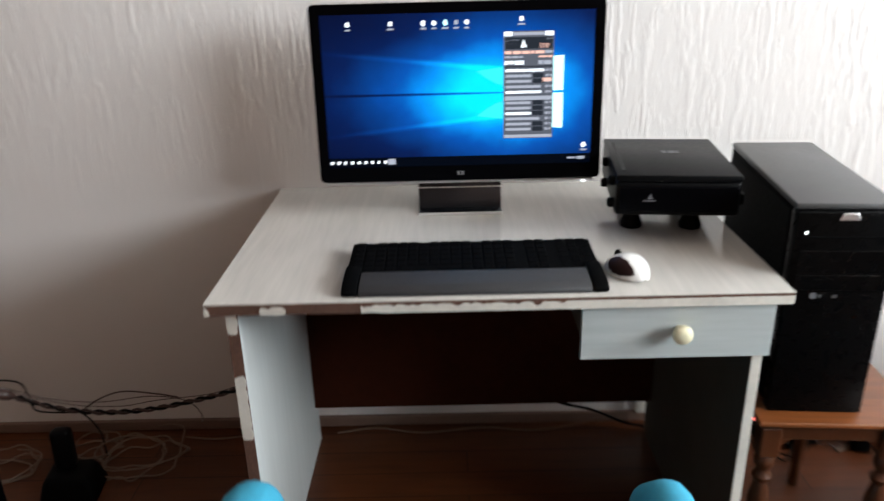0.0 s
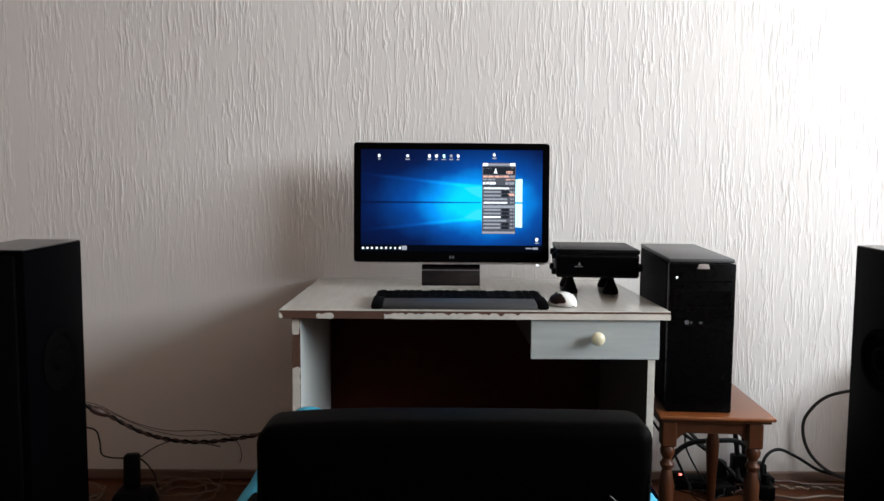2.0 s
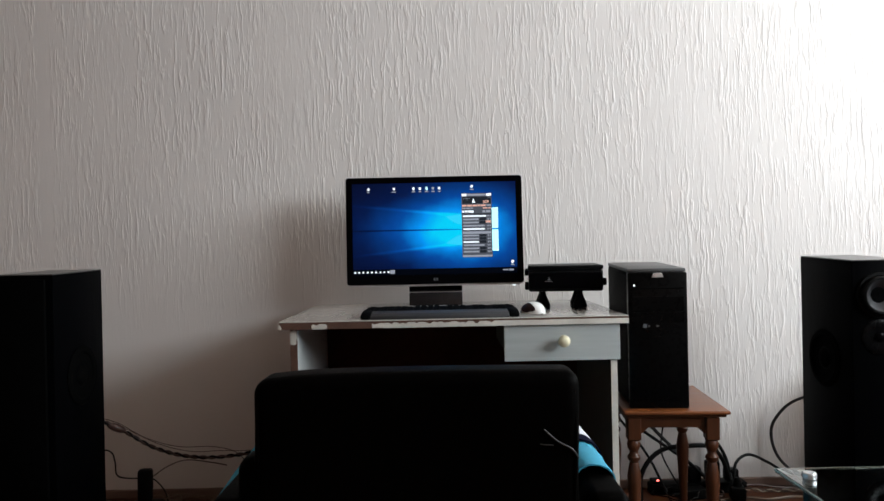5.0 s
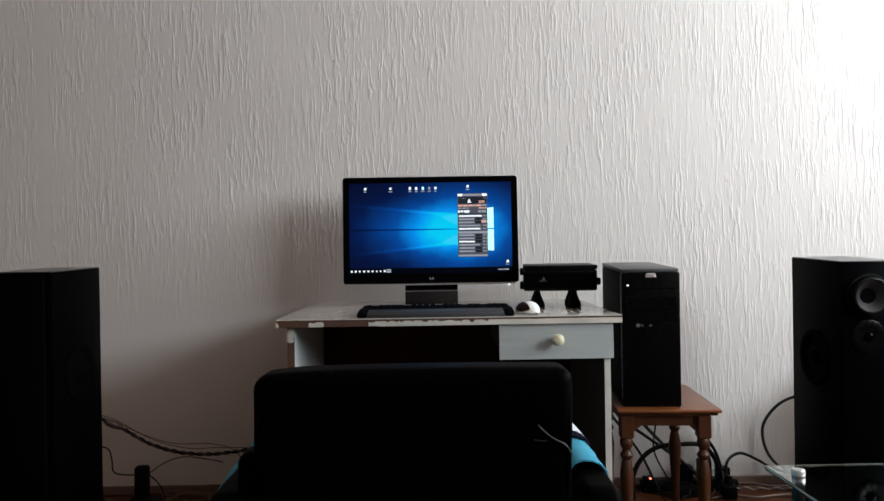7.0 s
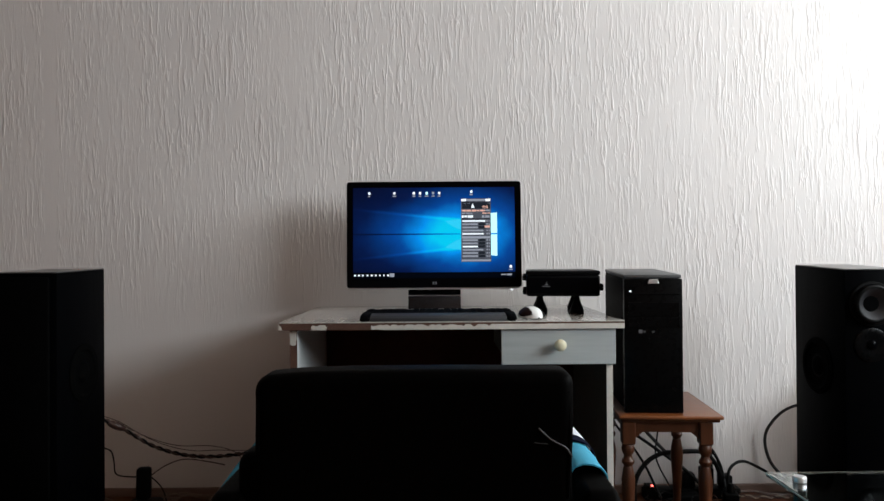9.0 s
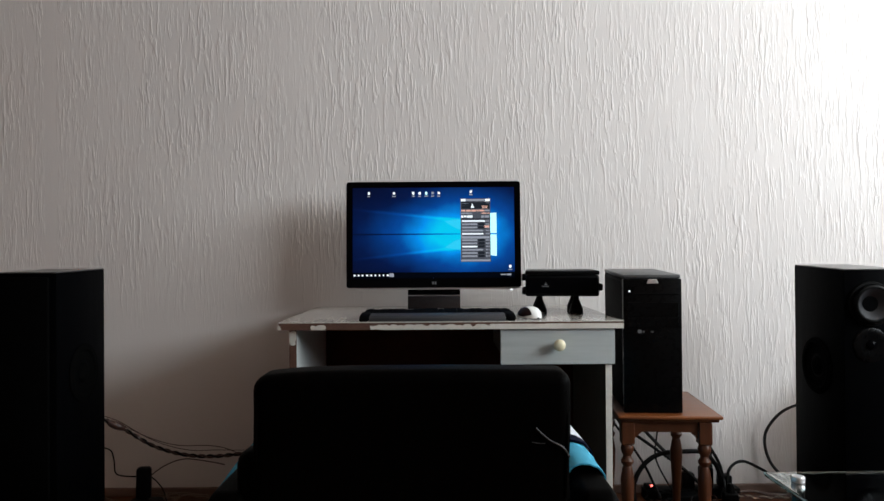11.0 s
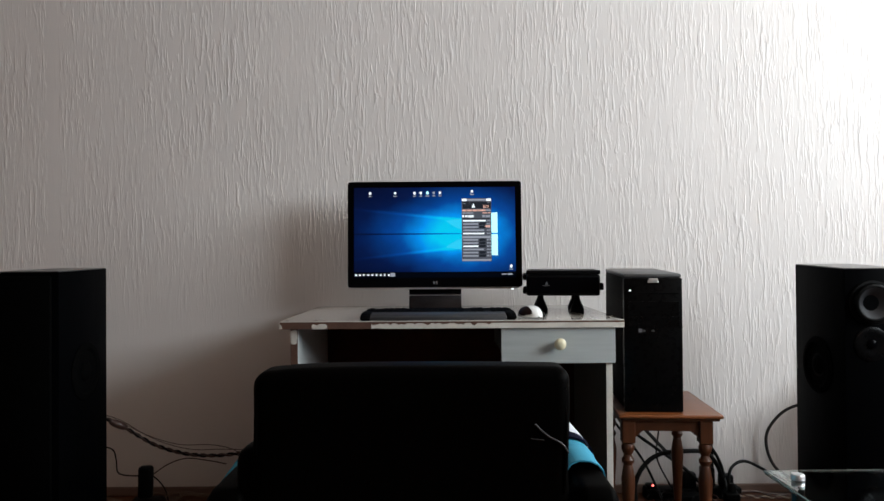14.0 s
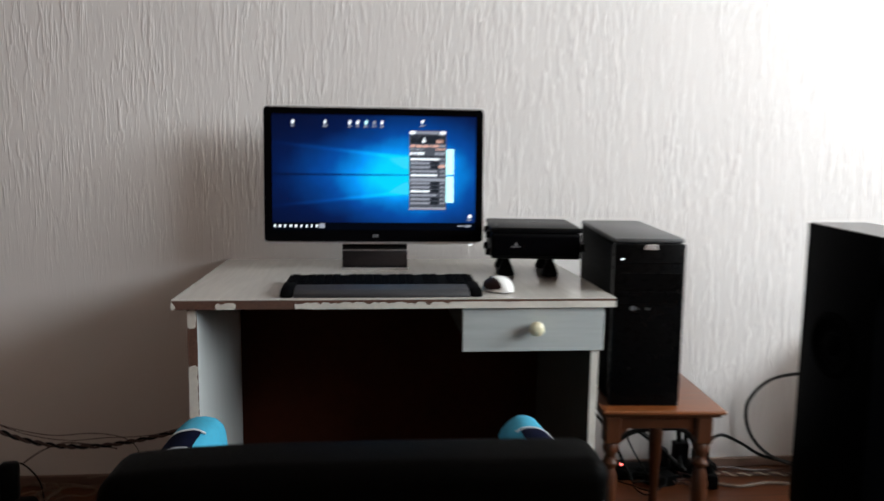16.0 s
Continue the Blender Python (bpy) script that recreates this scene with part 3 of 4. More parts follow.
    def icon(u, v, mat, level=2):
        x, z = at(u, v)
        n = rnd.choice((5, 6, 7, 8))
        pts = [(x + 0.0056 * (0.7 + 0.3 * rnd.random()) * math.sin(2 * math.pi * k / n), z + 0.0066 * (0.7 + 0.3 * rnd.random()) * math.cos(2 * math.pi * k / n)) for k in range(n)]
        y = -0.0002 - 0.0005 * level
        part("icon", prism(pts[::-1], y - 0.0003, y), mat, screen, smooth=False)
        w = 0.008 + 0.006 * rnd.random()
        part("icon_caption", flat(x - w / 2, x + w / 2, z - 0.0125, z - 0.0088, y), LIT_GREY, screen, smooth=False)

    for u in (0.100, 0.256):
        icon(u, 0.062, LIT_WHITE)
    for i, u in enumerate((0.376, 0.415, 0.456, 0.496, 0.534)):
        icon(u, 0.062, (LIT_WHITE, LIT_WHITE, LIT_PALE, LIT_GREY, LIT_WHITE)[i])
    for u, v in ((0.733, 0.048), (0.972, 0.876)):
        icon(u, v, LIT_WHITE, 3)
    for u in (0.012, 0.036, 0.062, 0.088, 0.114, 0.140, 0.165, 0.190, 0.215):
        lit("task_icon", u - 0.004 - 0.003 * rnd.random(), u + 0.004 + 0.003 * rnd.random(), 0.956, 0.976, LIT_WHITE if rnd.random() < 0.7 else LIT_GREY, 2)
    lit("task_icon", 0.226, 0.254, 0.944, 0.984, LIT_GREY, 2)
    lit("clock_bar", 0.912, 0.945, 0.958, 0.970, LIT_GREY, 2)
    lit("clock_bar", 0.950, 0.978, 0.954, 0.974, LIT_GREY, 2)
    # plain mark in the middle of the lower bezel
    for x in (-0.006, 0.003):
        part("maker_mark", box(x, x + 0.006, -0.0012, -0.0002, -0.1745, -0.1655), EMBLEM, bezel, smooth=False)
    # stand: a wide metal blade that slopes back from the foot
    part("foot", box(-0.093, 0.093, -0.044, 0.120, 0.0, 0.006, 0.002, 2), BRUSHED, t, "brushed metal foot")
    part("foot_edge", box(-0.0935, 0.0935, -0.0465, -0.0442, 0.0, 0.0065, 0.0008, 1), SILVER, t, "bright front edge")
    blade = prism([(-0.093, 0.0), (0.093, 0.0), (0.093, 0.152), (-0.093, 0.152)], 0, 0.008, 0.002, 2)
    part("blade", blade, BRUSHED, t, "brushed metal upright blade", m=pose(0, -0.012, 0.0055, -19, 0, 0))
    part("blade_trim", box(-0.0945, 0.0945, -0.0012, -0.0002, 0.046, 0.0490, 0.0004, 1), SILVER, t, "thin bright trim line", m=pose(0, -0.012, 0.0055, -19, 0, 0))
    part("hinge_block", box(-0.07, 0.07, 0.034, 0.060, 0.125, 0.21, 0.006, 2), SATIN_BLACK, t)
    return t


def rounded(x0, x1, z0, z1, r, closed=False, n=5):
    """The outline of a plate with rounded corners."""
    out = []
    for cx, cz, a in ((x1 - r, z1 - r, 0), (x0 + r, z1 - r, 90), (x0 + r, z0 + r, 180), (x1 - r, z0 + r, 270)):
        out += [(cx + r * math.cos(radians(a + 90 * i / n)), cz + r * math.sin(radians(a + 90 * i / n))) for i in range(n + 1)]
    out = out[::-1]
    return out + out[:1] if closed else out


monitor()

# ---- on the desk ----


def keyboard():
    k = thing("keyboard", pose(0.006, 1.095, DESK_Z), "black computer keyboard with a grey wrist rest", "keyboard")
    w = 0.452
    # profile pushed along x: low at the front, raised at the back
    def wedge(x0, x1, line, bevel):
        bm = prism([(y, z) for y, z in line], x0, x1, bevel, 2)
        for v in bm.verts:
            v.co = Vector((v.co.y, v.co.x, v.co.z))
        bmesh.ops.recalc_face_normals(bm, faces=bm.faces)
        return bm
    part("body", wedge(-w / 2 - 0.002, w / 2 + 0.002, [(0.004, 0.002), (0.200, 0.002), (0.204, 0.019), (0.196, 0.022), (0.068, 0.015), (0.010, 0.011)], 0.003), KEY_BLACK, k)
    part("wrist_rest", wedge(-w / 2 + 0.026, w / 2 - 0.026, [(-0.004, 0.0), (0.062, 0.004), (0.064, 0.0195), (0.054, 0.0205), (0.014, 0.0160), (-0.002, 0.009)], 0.003), PAD_GREY, k, "grey wrist rest")
    for x in (-1, 1):
        a, b = sorted((x * (w / 2 - 0.0255), x * (w / 2 + 0.004)))
        part("end_cap", wedge(a, b, [(-0.005, 0.0), (0.088, 0.002), (0.090, 0.023), (0.020, 0.019), (-0.003, 0.010)], 0.006), KEY_BLACK, k, "rounded black end cap")
    rows = (0.084, 0.105, 0.126, 0.147, 0.168, 0.189)
    bm = box(-0.0088, 0.0088, -0.0088, 0.0088, 0.0, 0.0042, 0.0015, 1)
    first = part("key", bm, KEY_BLACK, k, m=pose(-0.2105, 0.189, 0.0191, 3, 0, 0))
    for y in rows:
        for i in range(22):
            if i in (15, 18) or (y == 0.189 and i in (0, 1, 6, 11)):
                continue
            if y == 0.084 and 4 <= i <= 8:
                continue
            x = -0.2105 + i * 0.02005
            o = first.copy()
            scene.collection.objects.link(o)
            o.parent = k
            o.matrix_basis = pose(x, y, 0.0128 + (y - 0.084) * 0.06, 3, 0, 0)
    part("space_bar", box(-0.130, -0.033, -0.0088, 0.0088, 0, 0.0042, 0.0015, 1), KEY_BLACK, k, m=pose(0, 0.084, 0.0130, 3, 0, 0))


keyboard()


def mouse():
    m = thing("mouse", pose(0.283, 1.174, DESK_Z, 0, 0, 24) @ Matrix.Diagonal((1.04, 0.96, 1.10, 1)), "white computer mouse with a dark maroon side panel", "mouse")

    def shell(x_lo, x_hi, grow, cut=None):
        bm = bmesh.new()
        n, s = 40, 48
        grid = []
        for i in range(n + 1):
            v = i / n
            ring = []
            for j in range(s + 1):
                a = math.pi * j / s
                r = math.sin(math.pi * (0.005 + 0.99 * v)) ** 0.55
                x = -math.cos(a) * (0.033 + grow) * r
                z = 0.003 + (0.034 + grow) * (math.sin(a) ** 0.75) * r * (1.0 - 0.35 * v ** 2)
                y = -0.054 - grow + (0.108 + 2 * grow) * v
                ring.append((x, y, z))
            grid.append(ring)
        keep = [[bm.verts.new(p) for p in ring] for ring in grid]
        for i in range(n):
            for j in range(s):
                u = (j + 0.5) / s
                if x_lo <= u <= x_hi:
                    bm.faces.new((keep[i][j], keep[i][j + 1], keep[i + 1][j + 1], keep[i + 1][j]))
        bmesh.ops.delete(bm, geom=[v for v in bm.verts if not v.link_faces], context="VERTS")
        if not cut:
            es = [e for e in bm.edges if e.is_boundary]
            bmesh.ops.holes_fill(bm, edges=es, sides=0)
        bmesh.ops.recalc_face_normals(bm, faces=bm.faces)
        return bm
    part("shell", shell(0, 1, 0.0), WHITE_PLASTIC, m, "white shell")
    dark = shell(0.02, 0.70, 0.0008, True)
    dead = []
    for f in dark.faces:
        c = f.calc_center_median()
        u = math.atan2(max(c.z - 0.003, 0.0) / 0.034, -c.x / 0.033) / math.pi
        if ((u - 0.19) / 0.15) ** 2 + ((c.y + 0.012) / 0.031) ** 2 > 1:
            dead.append(f)
    bmesh.ops.delete(dark, geom=dead, context="FACES")
    part("side_panel", dark, DARK_MAROON, m, "dark maroon panel")
    part("wheel", lathe([(0.006, -0.003), (0.009, -0.002), (0.009, 0.002), (0.006, 0.003)], 16), RUBBER, m, m=pose(0.006, 0.038, 0.019, 0, 90, 0))


mouse()


def cone_foot_box():
    """A black box raised on four tapered feet."""
    b = thing("black_box", pose(0.4225, 1.458, DESK_Z, 0, 0, -6.5), "black plastic device box with pale emblems raised on tapered feet", "device")
    body = part("body", box(-0.117, 0.117, -0.150, 0.150, 0.058, 0.1262, 0.007, 3), SATIN_BLACK, b)
    lid = part("lid", box(-0.118, 0.118, -0.152, 0.152, 0.1266, 0.140, 0.004, 2), SATIN_BLACK, b, "flat black lid")
    part("lid_groove", box(-0.103, -0.097, -0.120, 0.110, 0.1395, 0.1410, 0.0005, 1), SATIN_BLACK, lid)
    for dx, w in ((-0.010, 0.008), (0.002, 0.014), (0.018, 0.006)):
        part("lid_emblem", box(dx + 0.005, dx + w + 0.005, 0.020, 0.040, 0.1401, 0.1406), EMBLEM, lid, "pale emblem", smooth=False)
    part("front_lip", box(-0.112, 0.112, -0.156, -0.1502, 0.068, 0.118, 0.002, 1), GLOSS_BLACK, body)
    tri = prism([(-0.058, 0.094), (-0.047, 0.094), (-0.051, 0.100), (-0.052, 0.106), (-0.054, 0.100)], -0.1566, -0.1561)
    part("front_emblem", tri, EMBLEM, body, "small pale emblem", smooth=False)
    part("front_emblem_line", box(-0.066, -0.042, -0.1566, -0.1561, 0.0895, 0.0915), EMBLEM, body, smooth=False)
    for y in (-0.110, 0.030):
        for z in (0.072, 0.118):
            bm = lathe([(0.006, 0.0), (0.010, 0.002), (0.010, 0.011), (0.007, 0.014)], 16)
            part("side_knob", bm, RUBBER, b, m=pose(-0.115, y, z, 0, -90, 0))
    part("side_lug", box(0.1165, 0.130, -0.13, -0.10, 0.075, 0.098, 0.004, 2), RUBBER, b)
    for x, y in ((-0.070, -0.045), (0.050, -0.045), (-0.070, 0.110), (0.050, 0.110)):
        bm = lathe([(0.022, 0.0), (0.0235, 0.003), (0.0235, 0.008), (0.010, 0.042), (0.009, 0.052), (0.016, 0.0582)], 24)
        part("tapered_foot", bm, RUBBER, b, m=pose(x, y, 0))


cone_foot_box()

# ---- the stool and the computer on it ----


def stool():
    z = 0.432
    s = thing("stool", pose(0.699, 1.299, 0, 0, 0, -4.0), "orange-brown varnished wooden stool with turned legs", "stool")
    w, d = 0.151, 0.202
    part("seat", box(-w, w, -d, d, z - 0.011, z, 0.004, 3), STOOL_WOOD, s)
    part("seat_moulding", box(-w + 0.009, w - 0.009, -d + 0.009, d - 0.009, z - 0.020, z - 0.0112, 0.003, 2), STOOL_SHADED, s, "moulding under the seat, darkened for shade")
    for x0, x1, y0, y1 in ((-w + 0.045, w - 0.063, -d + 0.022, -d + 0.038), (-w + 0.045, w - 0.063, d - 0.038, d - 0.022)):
        part("apron", box(x0, x1, y0, y1, z - 0.052, z - 0.0202, 0.002, 1), STOOL_SHADED, s)
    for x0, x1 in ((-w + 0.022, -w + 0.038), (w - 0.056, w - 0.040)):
        part("apron", box(x0, x1, -d + 0.045, d - 0.045, z - 0.052, z - 0.0202, 0.002, 1), STOOL_SHADED, s)
    top = z - 0.0203
    for x in (-w + 0.030, w - 0.048):
        for y in (-d + 0.030, d - 0.030):
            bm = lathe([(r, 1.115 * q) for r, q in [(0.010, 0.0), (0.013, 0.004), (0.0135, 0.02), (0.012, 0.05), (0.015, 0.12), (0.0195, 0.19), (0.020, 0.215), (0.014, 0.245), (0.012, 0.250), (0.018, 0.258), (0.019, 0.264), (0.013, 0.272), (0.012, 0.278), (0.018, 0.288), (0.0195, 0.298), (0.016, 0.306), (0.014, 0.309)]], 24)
            leg = part("leg", bm, STOOL_SHADED, s, m=pose(x, y, 0))
            part("leg_block", box(-0.0195, 0.0195, -0.0195, 0.0195, 0.3446, top, 0.003, 1), STOOL_SHADED, leg)
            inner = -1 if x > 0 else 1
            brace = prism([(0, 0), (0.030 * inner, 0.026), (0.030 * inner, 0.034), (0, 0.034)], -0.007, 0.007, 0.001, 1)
            part("bracket", brace, STOOL_SHADED, leg, m=pose(0.0196 * inner, 0, 0.360))


stool()


def tower():
    t = thing("computer_tower", pose(0.6465, 1.138, 0.432, 0, 0, -4.5), "black desktop computer tower with a grey top", "computer")
    w, d, h = 0.0850, 0.412, 0.412
    def rising(bm):
        """The top climbs a little towards the back."""
        for v in bm.verts:
            if v.co.z > h / 2:
                v.co.z += 0.011 * v.co.y / d
        return bm

    part("case", rising(box(-w + 0.002, w - 0.002, 0.030, d, 0.006, h - 0.012, 0.003, 2)), CASE_BLACK, t)
    part("side_panel", rising(box(-w, -w + 0.0018, 0.040, d - 0.010, 0.012, h - 0.020, 0.0006, 1)), CASE_BLACK, t)
    part("top_cover", rising(box(-w, w, 0.012, d, h - 0.0118, h, 0.004, 2)), TOWER_TOP, t, "dark grey top")
    front = part("front_panel", box(-w, w, 0.0, 0.0298, 0.001, h - 0.0122, 0.003, 2), TOWER_FRONT, t, "glossy black front")
    part("bay_cover", box(-w + 0.010, w - 0.010, -0.0022, 0.0, h - 0.125, h - 0.082, 0.001, 1), TOWER_FRONT, front)
    part("bay_cover", box(-w + 0.010, w - 0.010, -0.0022, 0.0, h - 0.157, h - 0.128, 0.001, 1), TOWER_FRONT, front)
    part("port_strip", box(-w + 0.010, w - 0.010, -0.0016, 0.0, h - 0.060, h - 0.056, 0.0005, 1), CASE_BLACK, front)
    latch = prism([(-0.017, h - 0.026), (0.017, h - 0.026), (0.012, h - 0.013), (-0.012, h - 0.013)], -0.0030, 0.0004, 0.0008, 1)
    part("latch", latch, SILVER, front, "silver latch")
    part("power_light", prism(rounded(-0.0700, -0.0655, h - 0.0512, h - 0.0462, 0.0015), -0.0025, 0.0003), LED_WHITE, front, "lit white power light")
    part("maker_badge", prism(rounded(-0.044, -0.033, 0.238, 0.249, 0.003), -0.0013, 0.0003), EMBLEM, front, "small pale square mark", smooth=False)
    for x, wd in ((-0.030, 0.006), (-0.006, 0.008)):
        part("print_bar", box(x, x + wd, -0.0010, 0.0003, 0.240, 0.2455), TOWER_TOP, front, smooth=False)
    for x in (-0.060, 0.060):
        for y in (0.05, d - 0.04):
            part("rubber_foot", lathe([(0.010, 0.0), (0.011, 0.002), (0.011, 0.006)], 16), RUBBER, t, m=pose(x, y, 0))


tower()

# ---- loudspeakers ----


def ring_band(profile, seg):
    """A turned band, open at both ends."""
    bm = lathe(profile, seg)
    bmesh.ops.delete(bm, geom=[f for f in bm.faces if len(f.verts) > 4], context="FACES")
    return bm


def loudspeaker(m, side, label, dark_cover=False, drop=0.010):
    """side: the side (-1: -x, 1: +x) that carries the bass driver. drop: how much the top falls towards the front."""
    s = thing("floor_speaker", m, label, "loudspeaker", "pair of floor speakers")
    w, d, h = 0.086, 0.298, 0.869
    foot = 0.055

    def falling(bm):
        for v in bm.verts:
            if v.co.z > h / 2:
                v.co.z -= drop * (1 - v.co.y / d)
        return bm

    part("cabinet", falling(box(-w, w, 0.0, d, foot, h - 0.003, 0.0025, 2)), SPEAKER_SKIN, s, "black wood-grain cabinet")
    part("top_plate", falling(box(-w + 0.001, w - 0.001, 0.001, d - 0.001, h - 0.0029, h, 0.001, 1)), SPEAKER_TOP_LIT, s, "glossy black top, paled as if lit")
    face = pose(0, 0, 0, 90, 0, 0)
    # wide-band driver: raised ring, rubber surround, pale cone, dust cap
    up = part("upper_driver", ring_band([(0.063, 0.0), (0.066, 0.004), (0.064, 0.0075), (0.058, 0.008), (0.0562, 0.005)], 40), RUBBER, s, "upper driver with grey cone", m=pose(-0.011, -0.0003, 0.757) @ face)
    cone = bmesh.new()
    rings = []
    for r, z in ((0.0462, 0.0040), (0.0455, 0.0048), (0.030, -0.012), (0.012, -0.028), (0.0100, -0.0290)):
        rings.append([cone.verts.new((r * math.cos(2 * math.pi * i / 40), r * math.sin(2 * math.pi * i / 40), z + 0.018)) for i in range(40)])
    for a, b in zip(rings, rings[1:]):
        for i in range(40):
            cone.faces.new((a[i], a[(i + 1) % 40], b[(i + 1) % 40], b[i]))
    bmesh.ops.recalc_face_normals(cone, faces=cone.faces)
    part("cone", cone, CONE_GREY, up, "grey cone")
    part("dust_cap", lathe([(0.0112, -0.0100), (0.0100, -0.0070), (0.0072, -0.0046), (0.0036, -0.0034), (0.0008, -0.0030)], 28), CONE_GREY, up, "dark dust cap")
    part("basket", ring_band([(0.0560, 0.004), (0.0560, 0.0200), (0.0550, 0.0225), (0.0530, 0.0235), (0.0510, 0.0250), (0.0485, 0.0250), (0.0463, 0.0222)], 40), RUBBER, up)
    low = part("tweeter", lathe([(0.050, 0.0), (0.050, 0.0025), (0.047, 0.0040), (0.030, 0.0030), (0.016, 0.0020), (0.0155, 0.0015)], 40), TOWER_FRONT, s, "round tweeter plate", m=pose(-0.011, -0.0003, 0.637) @ face)
    part("dome", lathe([(0.0150, 0.0015), (0.0140, 0.0050), (0.0100, 0.0090), (0.0050, 0.0110), (0.0010, 0.0115)], 28), GLOSS_BLACK, low, "small glossy dome")
    # bass driver in the side
    turn = pose(side * w, 0.155, 0.555) @ pose(0, 0, 0, 0, 90 * side, 0)
    bass = part("side_driver", lathe([(0.086, -0.001), (0.088, 0.003), (0.085, 0.006), (0.078, 0.006), (0.074, 0.0085), (0.068, 0.007), (0.064, 0.002), (0.030, -0.0005)], 44), MATTE_BLACK, s, "black side bass driver", m=turn)
    part("dust_cap", lathe([(0.030, 0.0002), (0.026, 0.006), (0.015, 0.0105), (0.002, 0.012)], 28), MATTE_BLACK, bass)
    for x in (-w + 0.03, w - 0.03):
        for y in (0.035, d - 0.035):
            part("spike_foot", lathe([(0.006, 0.0), (0.008, 0.004), (0.018, 0.040), (0.020, foot + 0.0005)], 18), RUBBER, s, m=pose(x, y, 0))
    # added black panel, in place of the shade that hides these drivers
    if dark_cover:
        part("dark_cover", box(-w + 0.006, w - 0.006, -0.036, -0.0245, foot + 0.02, h - 0.020, 0.004, 2), MATTE_BLACK, s, "added black panel that hides the drivers")
        for z in (0.15, 0.84):
            part("cover_peg", box(-0.06, 0.06, -0.0244, -0.0003, z - 0.006, z + 0.006), RUBBER, s)
    return s


def slab(x, y, label):
    s = thing("floor_slab", pose(x, y, 0), label, "slab")
    part("plate", box(-0.165, 0.165, -0.24, 0.24, 0.0, 0.018, 0.003, 2), STONE, s)


slab(1.290, 1.180, "grey slab under a black floor speaker")
loudspeaker(pose(1.254, 1.050, 0.018) @ Matrix.Diagonal((1, 1, 0.979, 1)), -1, "tall black floor speaker with bare drivers on a grey slab")
loudspeaker(pose(-1.161, 1.035, 0.003), 1, "tall black floor speaker with a black panel over its drivers", True, 0.006)

# ---- the armchair with a jacket over it ----
CH_X, CH_Y = -0.030, 0.090


def armchair():
    c = thing("armchair", pose(CH_X, CH_Y, 0), "low black leatherette armchair with its back to the room", "armchair")
    # back: soft-edged slab, a little crowned at the top
    bm = box(-0.2700, 0.2650, 0.073, 0.165, 0.20, 0.711, 0.023, 5)
    bmesh.ops.subdivide_edges(bm, edges=[e for e in bm.edges if e.calc_length() > 0.15], cuts=10, use_grid_fill=True)
    for v in bm.verts:
        k = v.co.x / 0.264
        if v.co.z > 0.6:
            v.co.z += 0.003 * (1 - k * k) - 0.007 * max(0, -k) ** 6
        v.co.y += 0.006 * noise.noise(Vector((v.co.x * 7, v.co.y * 9, v.co.z * 7))) - 0.010 * (v.co.z - 0.4)
        v.co.x += 0.004 * noise.noise(Vector((v.co.z * 8, 3.1, v.co.y * 8)))
    back = part("backrest", bm, LEATHER, c, "black leatherette backrest")
    def rear(points):
        return smooth_line([(x, y + 0.071, z) for x, y, z in points], 7)

    part("piping", tube(rear([(-0.257, 0.006, 0.50), (-0.260, 0.004, 0.58), (-0.257, 0.004, 0.664), (-0.234, 0.004, 0.682), (0, 0.003, 0.690), (0.230, 0.004, 0.683), (0.254, 0.004, 0.662), (0.257, 0.004, 0.58), (0.254, 0.006, 0.50)]), 0.0028, 6), LEATHER, back, "seam piping")
    # worn crease with light threads near one corner
    part("worn_crease", tube(rear([(0.205, -0.003, 0.618), (0.226, -0.004, 0.599), (0.249, -0.003, 0.586), (0.261, 0.004, 0.569)]), 0.0017, 6), WORN, back, "pale worn crease")
    part("worn_crease", tube(rear([(0.198, -0.002, 0.594), (0.207, -0.003, 0.593), (0.220, -0.003, 0.592)]), 0.0013, 6), WORN, back)
    part("lower_body", box(-0.299, 0.264, 0.079, 0.16, 0.09, 0.576, 0.022, 4), LEATHER, c)
    part("seat", box(-0.235, 0.235, 0.168, 0.76, 0.22, 0.400, 0.035, 4), LEATHER, c, "black seat cushion")
    for s in (-1, 1):
        a, b = sorted((s * 0.246, s * 0.378))
        bm = box(a, b, 0.06, 0.775, 0.09, 0.512, 0.030, 5)
        for v in bm.verts:
            v.co.x = s * 0.312 + (v.co.x - s * 0.312) * (1.0 - 0.52 * max(0.0, (v.co.z - 0.30) / 0.212))
        part("armrest", bm, LEATHER, c, "padded black armrest")
        for y in (0.05, 0.70):
            part("foot", lathe([(0.018, 0.0), (0.022, 0.01), (0.024, 0.0905)], 16), RUBBER, c, m=pose(s * 0.28, y, 0))


armchair()


